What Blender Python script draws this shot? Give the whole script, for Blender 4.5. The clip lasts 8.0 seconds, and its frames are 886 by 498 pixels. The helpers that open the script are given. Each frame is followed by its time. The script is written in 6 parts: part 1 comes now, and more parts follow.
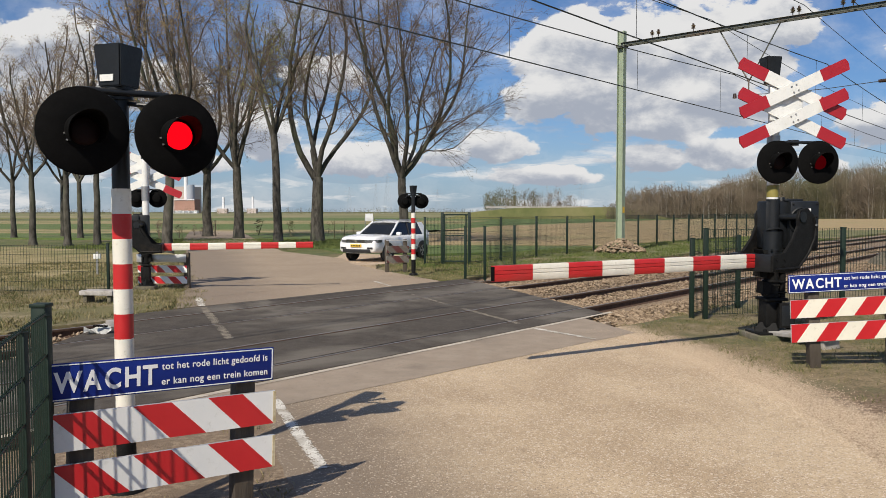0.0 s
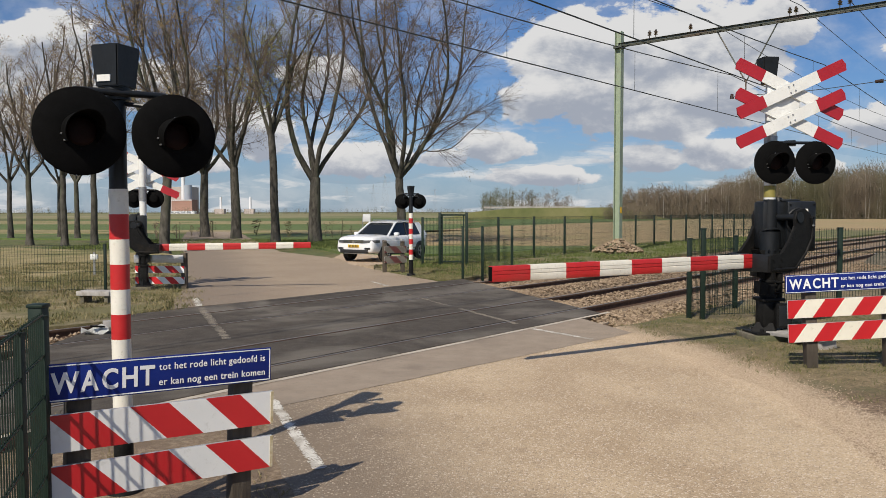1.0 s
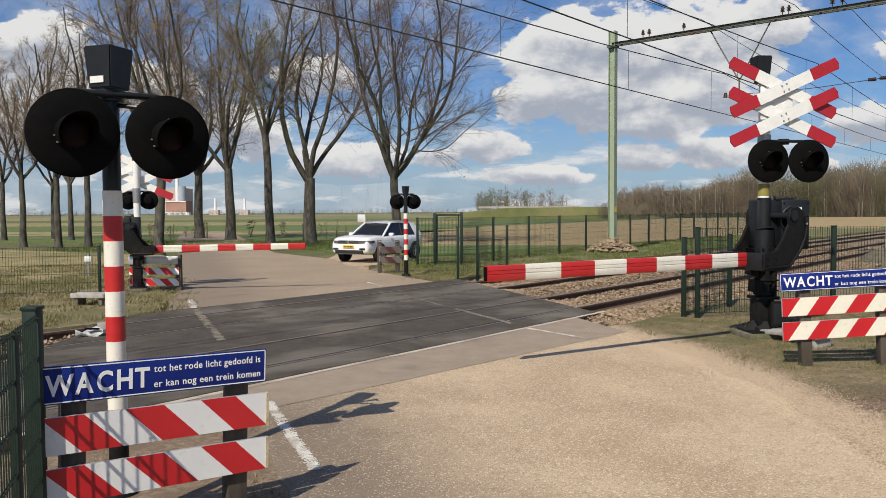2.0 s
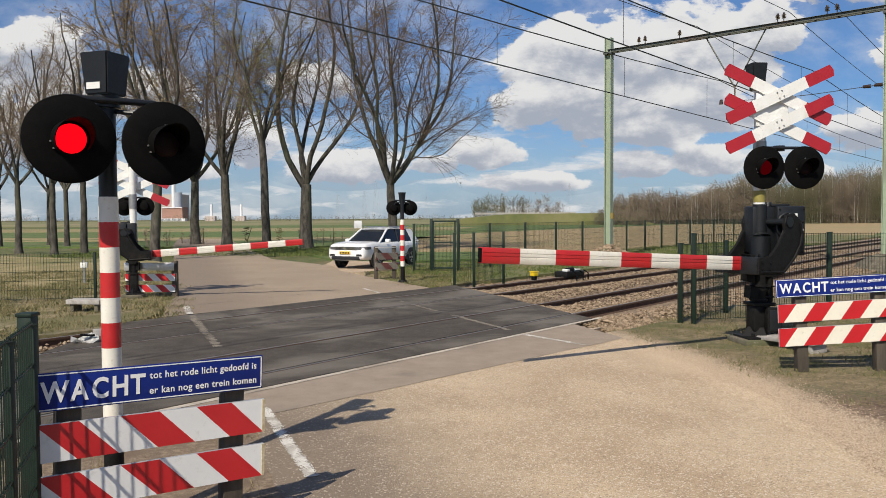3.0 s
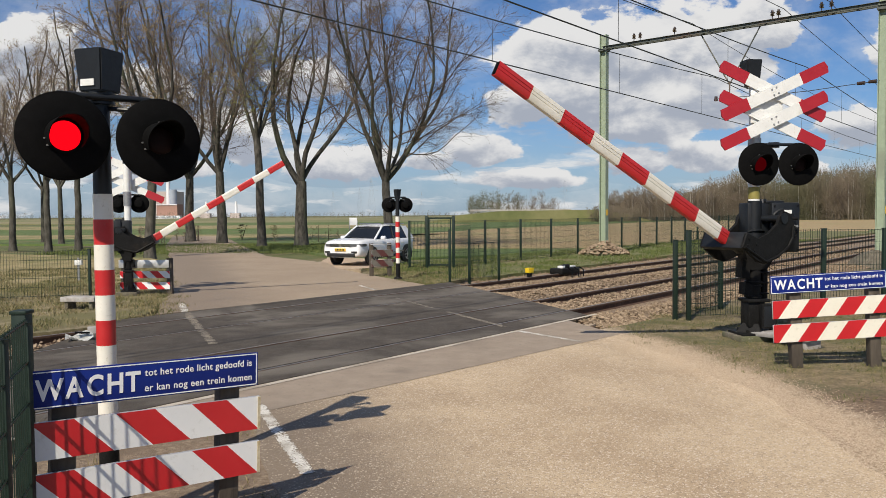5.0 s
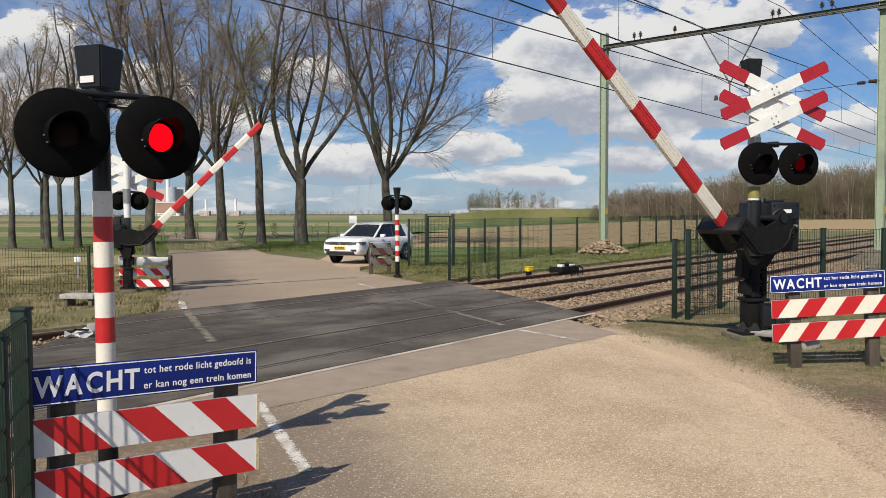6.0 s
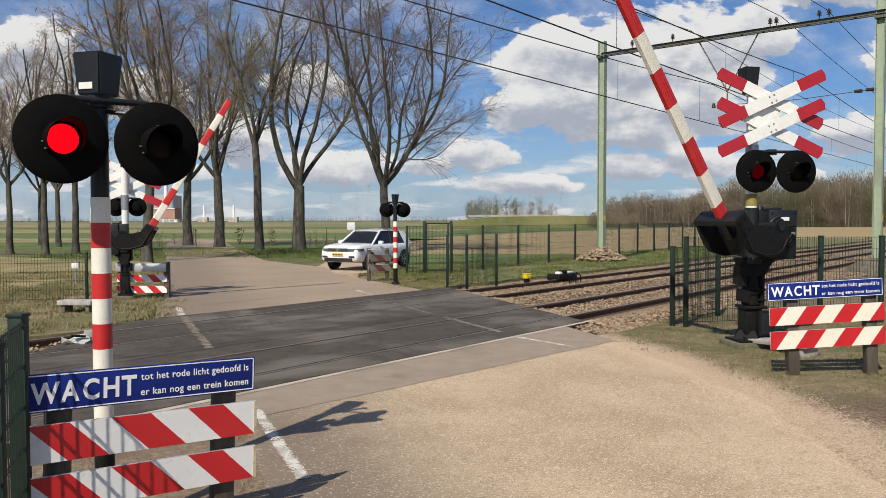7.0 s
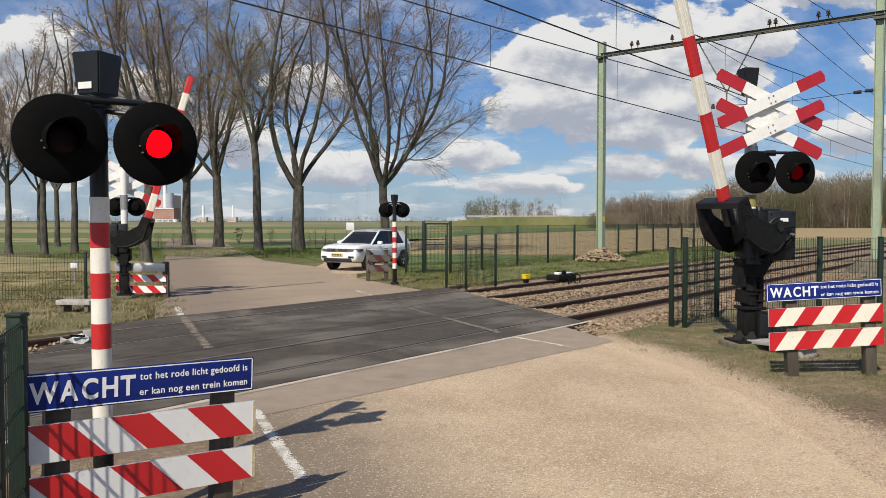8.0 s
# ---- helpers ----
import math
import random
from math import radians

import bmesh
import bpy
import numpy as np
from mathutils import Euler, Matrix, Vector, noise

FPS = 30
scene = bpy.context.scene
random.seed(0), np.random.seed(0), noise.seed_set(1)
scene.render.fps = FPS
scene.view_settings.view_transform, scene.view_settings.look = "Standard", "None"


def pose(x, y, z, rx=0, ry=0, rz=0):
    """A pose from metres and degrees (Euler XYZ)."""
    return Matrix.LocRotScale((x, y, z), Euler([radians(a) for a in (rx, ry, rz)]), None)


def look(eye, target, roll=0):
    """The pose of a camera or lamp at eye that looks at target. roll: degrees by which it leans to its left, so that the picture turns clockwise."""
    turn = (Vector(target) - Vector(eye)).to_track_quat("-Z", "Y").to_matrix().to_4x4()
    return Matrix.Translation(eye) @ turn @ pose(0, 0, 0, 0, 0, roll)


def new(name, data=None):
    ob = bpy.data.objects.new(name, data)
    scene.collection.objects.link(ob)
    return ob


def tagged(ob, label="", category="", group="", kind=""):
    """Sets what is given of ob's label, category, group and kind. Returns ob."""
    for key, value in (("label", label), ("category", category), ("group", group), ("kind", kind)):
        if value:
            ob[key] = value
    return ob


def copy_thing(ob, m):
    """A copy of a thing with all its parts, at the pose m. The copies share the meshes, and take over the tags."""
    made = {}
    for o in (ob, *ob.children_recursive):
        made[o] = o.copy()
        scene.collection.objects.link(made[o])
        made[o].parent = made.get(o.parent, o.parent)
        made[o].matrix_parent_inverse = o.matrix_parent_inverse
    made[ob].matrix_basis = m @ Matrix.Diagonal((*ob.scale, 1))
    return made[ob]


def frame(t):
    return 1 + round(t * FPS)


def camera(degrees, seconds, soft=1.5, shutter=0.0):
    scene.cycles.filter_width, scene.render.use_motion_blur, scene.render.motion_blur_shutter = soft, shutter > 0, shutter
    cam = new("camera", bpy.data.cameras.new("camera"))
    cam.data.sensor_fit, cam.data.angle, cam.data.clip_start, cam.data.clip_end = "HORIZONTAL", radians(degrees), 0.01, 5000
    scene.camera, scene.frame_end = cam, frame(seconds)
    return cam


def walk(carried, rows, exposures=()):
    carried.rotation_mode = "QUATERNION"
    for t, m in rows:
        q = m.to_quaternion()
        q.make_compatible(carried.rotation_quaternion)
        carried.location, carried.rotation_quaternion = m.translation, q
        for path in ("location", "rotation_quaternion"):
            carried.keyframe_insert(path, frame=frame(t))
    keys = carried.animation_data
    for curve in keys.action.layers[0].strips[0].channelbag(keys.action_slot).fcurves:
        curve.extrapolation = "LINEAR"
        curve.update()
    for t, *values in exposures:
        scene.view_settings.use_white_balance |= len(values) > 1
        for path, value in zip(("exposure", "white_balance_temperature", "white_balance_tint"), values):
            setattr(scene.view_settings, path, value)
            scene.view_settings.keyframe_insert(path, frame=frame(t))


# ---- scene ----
# The camera: a phone held still by hand, 1.94 m over the rails.
cam = camera(58.5, 8.0, 0.72)


def held(x, y, z, yaw, tilt, lean):
    return pose(x, y, z, 90 + tilt, 0, yaw) @ pose(0, 0, 0, 0, 0, -lean)


walk(cam, [
    (0.0, held(0.0, 0.0, 1.94, 1.362, -2.722, 0.070)),
    (0.5, held(0.0, 0.0, 1.94, 1.361, -2.674, 0.024)),
    (1.0, held(0.0, 0.0, 1.94, 1.186, -2.701, 0.075)),
    (1.5, held(0.0, 0.0, 1.94, 1.016, -2.792, 0.273)),
    (3.0, held(0.0, 0.0, 1.94, 0.568, -2.246, 0.345)),
    (3.5, held(0.0, 0.0, 1.94, 0.627, -2.129, 0.314)),
    (4.0, held(0.0, 0.0, 1.94, 0.467, -2.132, 0.293)),
    (4.5, held(0.0, 0.0, 1.94, 0.232, -2.298, 0.434)),
    (6.0, held(0.0, 0.0, 1.94, 0.199, -2.594, 0.214)),
    (6.5, held(0.0, 0.0, 1.94, 0.087, -2.241, 0.038)),
    (7.0, held(0.0, 0.0, 1.94, 0.059, -2.095, 0.092)),
    (7.5, held(0.0, 0.0, 1.94, 0.001, -2.103, 0.069)),
    (8.0, held(0.0, 0.0, 1.94, 0.000, -2.070, -0.000)),
], ((0.0, -0.07), (0.5, -0.19), (1.0, -0.18), (1.5, -0.13), (3.0, -0.07), (4.5, -0.08), (6.0, -0.06), (8.0, -0.04)))

# ---- world, sun and exposure ----
SUN_FROM = Vector((-0.45, -0.95, 1.0))
scene.view_settings.exposure = 0.0


class Nodes:
    """A short way to write node trees."""

    def __init__(self, tree):
        self.tree = tree
        tree.nodes.clear()

    def add(self, kind, **inputs):
        n = self.tree.nodes.new(kind)
        for k, v in inputs.items():
            self.set(n, k, v)
        return n

    def set(self, n, k, v):
        s = n.inputs[int(k[1:])] if k[0] == "i" and k[1:].isdigit() else n.inputs[k.replace("_", " ")]
        if isinstance(v, bpy.types.NodeSocket):
            self.tree.links.new(v, s)
        else:
            s.default_value = v

    def math(self, op, a, b=0.0, c=0.0, clamp=False):
        n = self.tree.nodes.new("ShaderNodeMath")
        n.operation, n.use_clamp = op, clamp
        for k, v in enumerate((a, b, c)):
            self.set(n, "i%d" % k, v)
        return n.outputs[0]

    def noise(self, vector, scale, detail=4.0, rough=0.55, distortion=0.0):
        n = self.add("ShaderNodeTexNoise", Scale=scale, Detail=detail, Roughness=rough, Distortion=distortion)
        if vector is not None:
            self.tree.links.new(vector, n.inputs["Vector"])
        return n.outputs[0]

    def ramp(self, fac, stops):
        n = self.add("ShaderNodeValToRGB")
        self.tree.links.new(fac, n.inputs[0])
        e = n.color_ramp.elements
        while len(e) < len(stops):
            e.new(0.5)
        for s, (p, c) in zip(e, stops):
            s.position = p
            s.color = (*c, 1) if len(c) == 3 else (c[0], c[0], c[0], 1)
        return n.outputs[0]

    def mix(self, fac, a, b, blend="MIX"):
        n = self.tree.nodes.new("ShaderNodeMix")
        n.data_type, n.blend_type = "RGBA", blend
        for k, v in ((0, fac), (6, a), (7, b)):
            if isinstance(v, bpy.types.NodeSocket):
                self.tree.links.new(v, n.inputs[k])
            else:
                n.inputs[k].default_value = v if k == 0 else (*v, 1)
        return n.outputs[2]

    def span(self, v, a, b):
        """0 at a, 1 at b, smooth and clamped."""
        n = self.tree.nodes.new("ShaderNodeMapRange")
        n.interpolation_type = "SMOOTHSTEP"
        self.set(n, "i0", v)
        self.set(n, "i1", a)
        self.set(n, "i2", b)
        return n.outputs[0]


def make_world():
    w = bpy.data.worlds.new("sky")
    scene.world = w
    w.use_nodes = True
    g = Nodes(w.node_tree)
    sky = g.add("ShaderNodeTexSky")
    sky.sky_type, sky.sun_disc = "NISHITA", False
    sky.sun_elevation = math.atan2(1, math.hypot(0.45, 0.95))
    sky.sun_rotation = math.atan2(-0.45, -0.95)
    sky.air_density, sky.dust_density, sky.ozone_density = 1.0, 0.6, 1.5
    at = g.add("ShaderNodeTexCoord").outputs["Generated"]
    xyz = g.add("ShaderNodeSeparateXYZ", i0=at)
    x, y, z = xyz.outputs
    along = g.math("MAXIMUM", g.math("ABSOLUTE", y), 0.08)
    u, v = g.math("DIVIDE", x, along), g.math("DIVIDE", z, along)
    flat = g.add("ShaderNodeCombineXYZ", i0=u, i1=g.math("MULTIPLY", v, 1.7), i2=0.0).outputs[0]
    big = g.noise(flat, 8.5, 9.0, 0.60, 0.2)
    fine = g.noise(flat, 34.0, 6.0, 0.6)
    low = g.add("ShaderNodeCombineXYZ", i0=u, i1=g.math("MULTIPLY", v, 5.0), i2=3.0).outputs[0]
    streak = g.noise(low, 9.0, 7.0, 0.6, 0.3)

    def bank(cu, cv, ru, rv):
        """A cloud's place in the sky and its half width and height."""
        du, dv = g.math("DIVIDE", g.math("SUBTRACT", u, cu), ru), g.math("DIVIDE", g.math("SUBTRACT", v, cv), rv)
        d = g.math("SQRT", g.math("ADD", g.math("MULTIPLY", du, du), g.math("MULTIPLY", dv, dv)))
        return g.math("SUBTRACT", 1.0, d, clamp=False)

    mass = weight = level = None
    for b in CLOUDS:
        m = bank(*b)
        mass = m if mass is None else g.math("MAXIMUM", mass, m)
        share = g.math("MAXIMUM", g.math("ADD", m, 0.35), 0.0)
        rise = g.math("MULTIPLY", share, g.math("DIVIDE", g.math("SUBTRACT", v, b[1]), b[3], clamp=False))
        weight = share if weight is None else g.math("ADD", weight, share, clamp=False)
        level = rise if level is None else g.math("ADD", level, rise, clamp=False)
    # height inside the heap, from its flat foot (-1) to its crown (1)
    level = g.math("DIVIDE", level, g.math("MAXIMUM", weight, 0.05))
    heap = g.math("ADD", g.math("MAXIMUM", mass, -1.0), g.math("MULTIPLY", g.math("SUBTRACT", big, 0.50), 1.45))
    heap = g.math("ADD", heap, g.math("MULTIPLY", g.math("SUBTRACT", fine, 0.5), 0.8))
    cover = g.span(heap, 0.02, 0.20)
    # flat streaks of small clouds low over the land
    lowband = g.math("MULTIPLY", g.span(v, 0.17, 0.05), g.span(streak, 0.47, 0.66))
    cover = g.math("MAXIMUM", cover, g.math("MULTIPLY", lowband, 0.85))
    # thin veil
    veil = g.math("MULTIPLY", g.span(big, 0.38, 0.70), 0.36)
    cover = g.math("MAXIMUM", cover, veil)
    # the undersides of the heaps lie in their own shade
    up = g.add("ShaderNodeCombineXYZ", i0=u, i1=g.math("MULTIPLY", g.math("ADD", v, 0.018), 1.7), i2=0.0).outputs[0]
    above = g.noise(up, 8.5, 9.0, 0.60, 0.2)
    thick = g.math("ADD", g.math("MULTIPLY", g.math("SUBTRACT", above, big), 2.2), g.math("MULTIPLY", heap, 0.30))
    thick = g.math("SUBTRACT", thick, g.math("MULTIPLY", level, 0.50))
    shade = g.span(thick, -0.12, 0.50)
    white = g.mix(shade, (9.9, 9.85, 9.8), (4.9, 5.35, 6.3))
    haze = g.span(v, 0.16, 0.0)
    tinted = g.mix(1.0, sky.outputs[0], (0.57, 0.80, 1.14), "MULTIPLY")
    blue = g.mix(g.math("MULTIPLY", haze, 0.55), tinted, (4.6, 5.9, 7.6))
    col = g.mix(cover, blue, white)
    bg = g.add("ShaderNodeBackground", Color=col, Strength=0.082)
    out = g.add("ShaderNodeOutputWorld")
    w.node_tree.links.new(bg.outputs[0], out.inputs[0])


# middle (sideways, up) and half size of the heaped clouds, in tangents of the view
CLOUDS = [
    (0.135, 0.185, 0.085, 0.075), (0.215, 0.20, 0.06, 0.05), (0.30, 0.205, 0.13, 0.085), (0.39, 0.235, 0.06, 0.04), (0.24, 0.13, 0.19, 0.045), (0.10, 0.135, 0.07, 0.03),
    (0.045, 0.082, 0.055, 0.024), (-0.02, 0.068, 0.035, 0.014), (0.233, 0.066, 0.06, 0.022), (0.325, 0.072, 0.055, 0.024), (0.255, 0.105, 0.045, 0.018), (0.105, 0.045, 0.08, 0.015),
    (-0.53, 0.20, 0.09, 0.055), (-0.57, 0.12, 0.10, 0.05), (-0.27, 0.10, 0.07, 0.04), (-0.13, 0.068, 0.09, 0.025), (0.54, 0.105, 0.10, 0.03), (0.60, 0.20, 0.07, 0.05), (-0.40, 0.16, 0.10, 0.04),
    (0.50, 0.30, 0.16, 0.035), (-0.18, 0.17, 0.06, 0.03), (-0.36, 0.06, 0.09, 0.02), (0.43, 0.055, 0.06, 0.014),
]
make_world()
sun = new("sun", bpy.data.lights.new("sun", "SUN"))
sun.data.energy, sun.data.angle, sun.data.color = 5.2, radians(0.53), (1.0, 0.91, 0.77)
sun.matrix_world = look(SUN_FROM * 40, (0, 0, 0))

# ---- materials ----


def mat(name, stops, scale=8.0, rough=0.7, metal=0.0, bump=0.0, bump_scale=60.0, stain=None, stain_at=0.6, vary=0.0, detail=5.0, coat=0.0, stretch=None, dirt=None, spec=0.5):
    """A surface whose colour runs through stops by noise, with a second, coarser stain, bump, and a change from piece to piece."""
    m = bpy.data.materials.new(name)
    m.use_nodes = True
    g = Nodes(m.node_tree)
    at = g.add("ShaderNodeTexCoord").outputs["Object"]
    if stretch:
        mp = g.add("ShaderNodeMapping", Vector=at)
        mp.inputs["Scale"].default_value = stretch
        at = mp.outputs[0]
    n = g.noise(at, scale, detail, 0.6)
    k = len(stops) - 1
    col = g.ramp(n, [(0.3 + 0.4 * i / max(k, 1), c) for i, c in enumerate(stops)])
    if stain:
        s = g.noise(at, scale * 0.13, 4.0, 0.6, 0.5)
        col = g.mix(g.span(s, stain_at - 0.08, stain_at + 0.1), col, stain)
    if dirt:
        s = g.noise(at, scale * 6, 3.0, 0.7)
        col = g.mix(g.math("MULTIPLY", g.span(s, 0.55, 0.75), 0.6), col, dirt)
    if vary:
        r = g.add("ShaderNodeObjectInfo").outputs["Random"]
        hsv = g.add("ShaderNodeHueSaturation", Color=col, Value=g.math("MULTIPLY_ADD", r, 2 * vary, 1 - vary))
        col = hsv.outputs[0]
    b = g.add("ShaderNodeBsdfPrincipled", Base_Color=col, Metallic=metal)
    g.set(b, "Specular IOR Level", spec)
    g.set(b, "Roughness", g.math("MULTIPLY_ADD", g.noise(at, scale * 2.3, 3.0), 0.3, rough - 0.15, clamp=True))
    if coat:
        g.set(b, "Coat Weight", coat)
        g.set(b, "Coat Roughness", 0.08)
    if bump:
        bn = g.add("ShaderNodeBump", Height=g.noise(at, bump_scale, 6.0, 0.65), Strength=min(1.0, bump), Distance=0.02)
        g.set(b, "Normal", bn.outputs[0])
    out = g.add("ShaderNodeOutputMaterial")
    m.node_tree.links.new(b.outputs[0], out.inputs[0])
    return m


def grey(v, t=0.0):
    return (v * (1 + t), v, v * (1 - t))


M = {}
M["black_paint"] = mat("black_paint", [(0.006, 0.0075, 0.009), (0.011, 0.013, 0.016)], 14, 0.45, spec=0.4, bump=0.06, dirt=grey(0.022, 0.1), stain=grey(0.014), stain_at=0.62)
M["black_matt"] = mat("black_matt", [grey(0.003), grey(0.005)], 10, 0.8, bump=0.04, dirt=grey(0.008), spec=0.08)
M["black_iron"] = mat("black_iron", [grey(0.007), grey(0.014)], 10, 0.5, bump=0.15, bump_scale=40, dirt=grey(0.035, 0.15), stain=(0.024, 0.02, 0.016), stain_at=0.66, spec=0.12)
M["white_paint"] = mat("white_paint", [(0.70, 0.70, 0.67), (0.80, 0.80, 0.77)], 6, 0.45, bump=0.03, stain=(0.60, 0.58, 0.50), stain_at=0.62, dirt=(0.55, 0.53, 0.46))
M["red_paint"] = mat("red_paint", [(0.46, 0.016, 0.018), (0.54, 0.026, 0.026)], 6, 0.42, bump=0.03, stain=(0.42, 0.03, 0.028), stain_at=0.6, dirt=(0.40, 0.06, 0.05))
M["white_foil"] = mat("white_foil", [(0.72, 0.73, 0.72), (0.80, 0.80, 0.78)], 3, 0.38, stain=(0.66, 0.65, 0.58), stain_at=0.6, dirt=(0.6, 0.6, 0.56), coat=0.2)
M["red_foil"] = mat("red_foil", [(0.47, 0.013, 0.018), (0.54, 0.018, 0.024)], 3, 0.36, stain=(0.40, 0.02, 0.025), stain_at=0.6, coat=0.2)
M["cross_red"] = mat("cross_red", [(0.34, 0.013, 0.022), (0.40, 0.018, 0.028)], 3, 0.4, stain=(0.29, 0.018, 0.026), stain_at=0.6)
M["cream_foil"] = mat("cream_foil", [(0.74, 0.70, 0.58), (0.82, 0.78, 0.66)], 3, 0.42, stain=(0.68, 0.62, 0.48), stain_at=0.6, dirt=(0.55, 0.50, 0.38), coat=0.1)
# aged foil of the far board, with its shade put into both colours
M["old_shaded_red"] = mat("old_shaded_red", [(0.045, 0.009, 0.009), (0.085, 0.018, 0.016)], 6, 0.7, stain=(0.08, 0.03, 0.025), stain_at=0.55)
M["old_shaded_white"] = mat("old_shaded_white", [(0.075, 0.07, 0.06), (0.14, 0.13, 0.11)], 6, 0.7, stain=(0.07, 0.06, 0.05), stain_at=0.55)
M["sticker"] = mat("sticker", [(0.20, 0.17, 0.04), (0.28, 0.24, 0.06)], 8, 0.6)
M["cream_paint"] = mat("cream_paint", [(0.70, 0.67, 0.58), (0.80, 0.77, 0.68)], 6, 0.45, bump=0.03, stain=(0.60, 0.56, 0.45), stain_at=0.62, dirt=(0.50, 0.46, 0.36))
M["rust_edge"] = mat("rust_edge", [(0.38, 0.30, 0.16), (0.62, 0.55, 0.40)], 30, 0.7)
M["blue_sign"] = mat("blue_sign", [(0.005, 0.018, 0.160), (0.008, 0.024, 0.190)], 4, 0.45, dirt=(0.015, 0.03, 0.17), spec=0.25)
M["sign_white"] = mat("sign_white", [(0.78, 0.79, 0.80), (0.84, 0.84, 0.84)], 5, 0.4)
M["galv"] = mat("galv", [grey(0.30), grey(0.42)], 20, 0.45, metal=0.7, dirt=grey(0.2))
M["aluminium"] = mat("aluminium", [grey(0.55), grey(0.65)], 20, 0.4, metal=0.6, dirt=grey(0.4))
M["old_wood"] = mat("old_wood", [(0.045, 0.035, 0.026), (0.10, 0.082, 0.062)], 9, 0.85, bump=0.4, bump_scale=30, stretch=(1, 1, 0.15), vary=0.15)
M["fence_green"] = mat("fence_green", [(0.008, 0.019, 0.013), (0.014, 0.028, 0.02)], 20, 0.5, bump=0.05, spec=0.3, dirt=(0.028, 0.034, 0.022), vary=0.1)
M["mast_green"] = mat("mast_green", [(0.25, 0.31, 0.22), (0.31, 0.37, 0.27)], 5, 0.6, stain=(0.22, 0.25, 0.19), stain_at=0.6, dirt=(0.2, 0.22, 0.16))
M["beam_steel"] = mat("beam_steel", [(0.06, 0.07, 0.06), (0.11, 0.12, 0.105)], 6, 0.6, metal=0.2, stain=(0.12, 0.09, 0.07))
M["wire"] = mat("wire", [(0.05, 0.055, 0.05), (0.08, 0.08, 0.075)], 5, 0.5, metal=0.5)
M["porcelain"] = mat("porcelain", [(0.03, 0.02, 0.015), (0.05, 0.03, 0.02)], 5, 0.25)
M["footing"] = mat("footing", [(0.07, 0.06, 0.042), (0.17, 0.148, 0.11)], 6, 0.95, bump=0.6, bump_scale=14, stain=(0.10, 0.105, 0.05), stain_at=0.5, dirt=(0.36, 0.33, 0.27))
M["concrete"] = mat("concrete", [grey(0.30, 0.06), grey(0.42, 0.06)], 12, 0.9, bump=0.35, stain=(0.22, 0.20, 0.16), stain_at=0.56, dirt=(0.2, 0.18, 0.14))
M["deck"] = mat("deck", [grey(0.048, 0.16), grey(0.080, 0.17)], 3.0, 0.85, spec=0.2, bump=0.25, bump_scale=90, stain=(0.155, 0.138, 0.116), stain_at=0.55, dirt=grey(0.125, 0.10))
M["strip"] = mat("strip", [(0.275, 0.222, 0.172), (0.335, 0.275, 0.215)], 3.0, 0.9, spec=0.2, bump=0.25, bump_scale=90, stain=(0.21, 0.175, 0.14), stain_at=0.60, dirt=(0.19, 0.16, 0.13))
M["rail_side"] = mat("rail_side", [(0.055, 0.03, 0.02), (0.11, 0.062, 0.038)], 10, 0.85, bump=0.2)
M["rail_head"] = mat("rail_head", [grey(0.15, 0.1), grey(0.26, 0.08)], 8, 0.5, metal=0.5)
M["sleeper"] = mat("sleeper", [(0.24, 0.20, 0.16), (0.32, 0.27, 0.22)], 8, 0.9, bump=0.3, vary=0.15)
M["road_mark"] = mat("road_mark", [(0.62, 0.59, 0.53), (0.75, 0.72, 0.65)], 18, 0.75, bump=0.2, dirt=(0.25, 0.22, 0.19), stain=(0.40, 0.36, 0.30), stain_at=0.52)
M["nosing"] = mat("nosing", [(0.42, 0.37, 0.30), (0.54, 0.48, 0.40)], 10, 0.85, bump=0.2, dirt=(0.24, 0.20, 0.16), stain=(0.33, 0.28, 0.22), stain_at=0.55)
M["dull_mark"] = mat("dull_mark", [(0.20, 0.17, 0.13), (0.33, 0.285, 0.22)], 14, 0.85, dirt=(0.10, 0.09, 0.075), stain=(0.13, 0.115, 0.095), stain_at=0.5)
M["bark"] = mat("bark", [(0.022, 0.020, 0.017), (0.125, 0.115, 0.098)], 5.0, 0.95, spec=0.2, bump=1.0, bump_scale=9, stretch=(1, 1, 0.35), stain=(0.10, 0.105, 0.07), stain_at=0.55, vary=0.12)
M["twig"] = mat("twig", [(0.095, 0.070, 0.054), (0.185, 0.138, 0.104)], 1.5, 0.9, vary=0.15)
M["bud"] = mat("bud", [(0.24, 0.175, 0.08), (0.34, 0.25, 0.11)], 0.4, 0.7, vary=0.2)
M["green_bud"] = mat("green_bud", [(0.19, 0.20, 0.055), (0.29, 0.28, 0.085)], 0.4, 0.7, vary=0.2)
M["grass"] = mat("grass", [(0.055, 0.085, 0.02), (0.11, 0.13, 0.035)], 1.2, 0.75, stain=(0.20, 0.17, 0.075), stain_at=0.55)
M["dry_grass"] = mat("dry_grass", [(0.24, 0.19, 0.10), (0.36, 0.29, 0.16)], 1.5, 0.8, stain=(0.14, 0.14, 0.05), stain_at=0.56)
M["car_white"] = mat("car_white", [(0.78, 0.79, 0.80), (0.82, 0.82, 0.82)], 1, 0.28, coat=0.8)
M["car_black"] = mat("car_black", [grey(0.012), grey(0.018)], 8, 0.55)
M["tyre"] = mat("tyre", [grey(0.014), grey(0.024)], 15, 0.85, bump=0.2)
M["alloy"] = mat("alloy", [grey(0.45), grey(0.55)], 10, 0.35, metal=0.8)
M["chrome"] = mat("chrome", [grey(0.65), grey(0.7)], 10, 0.15, metal=1.0)
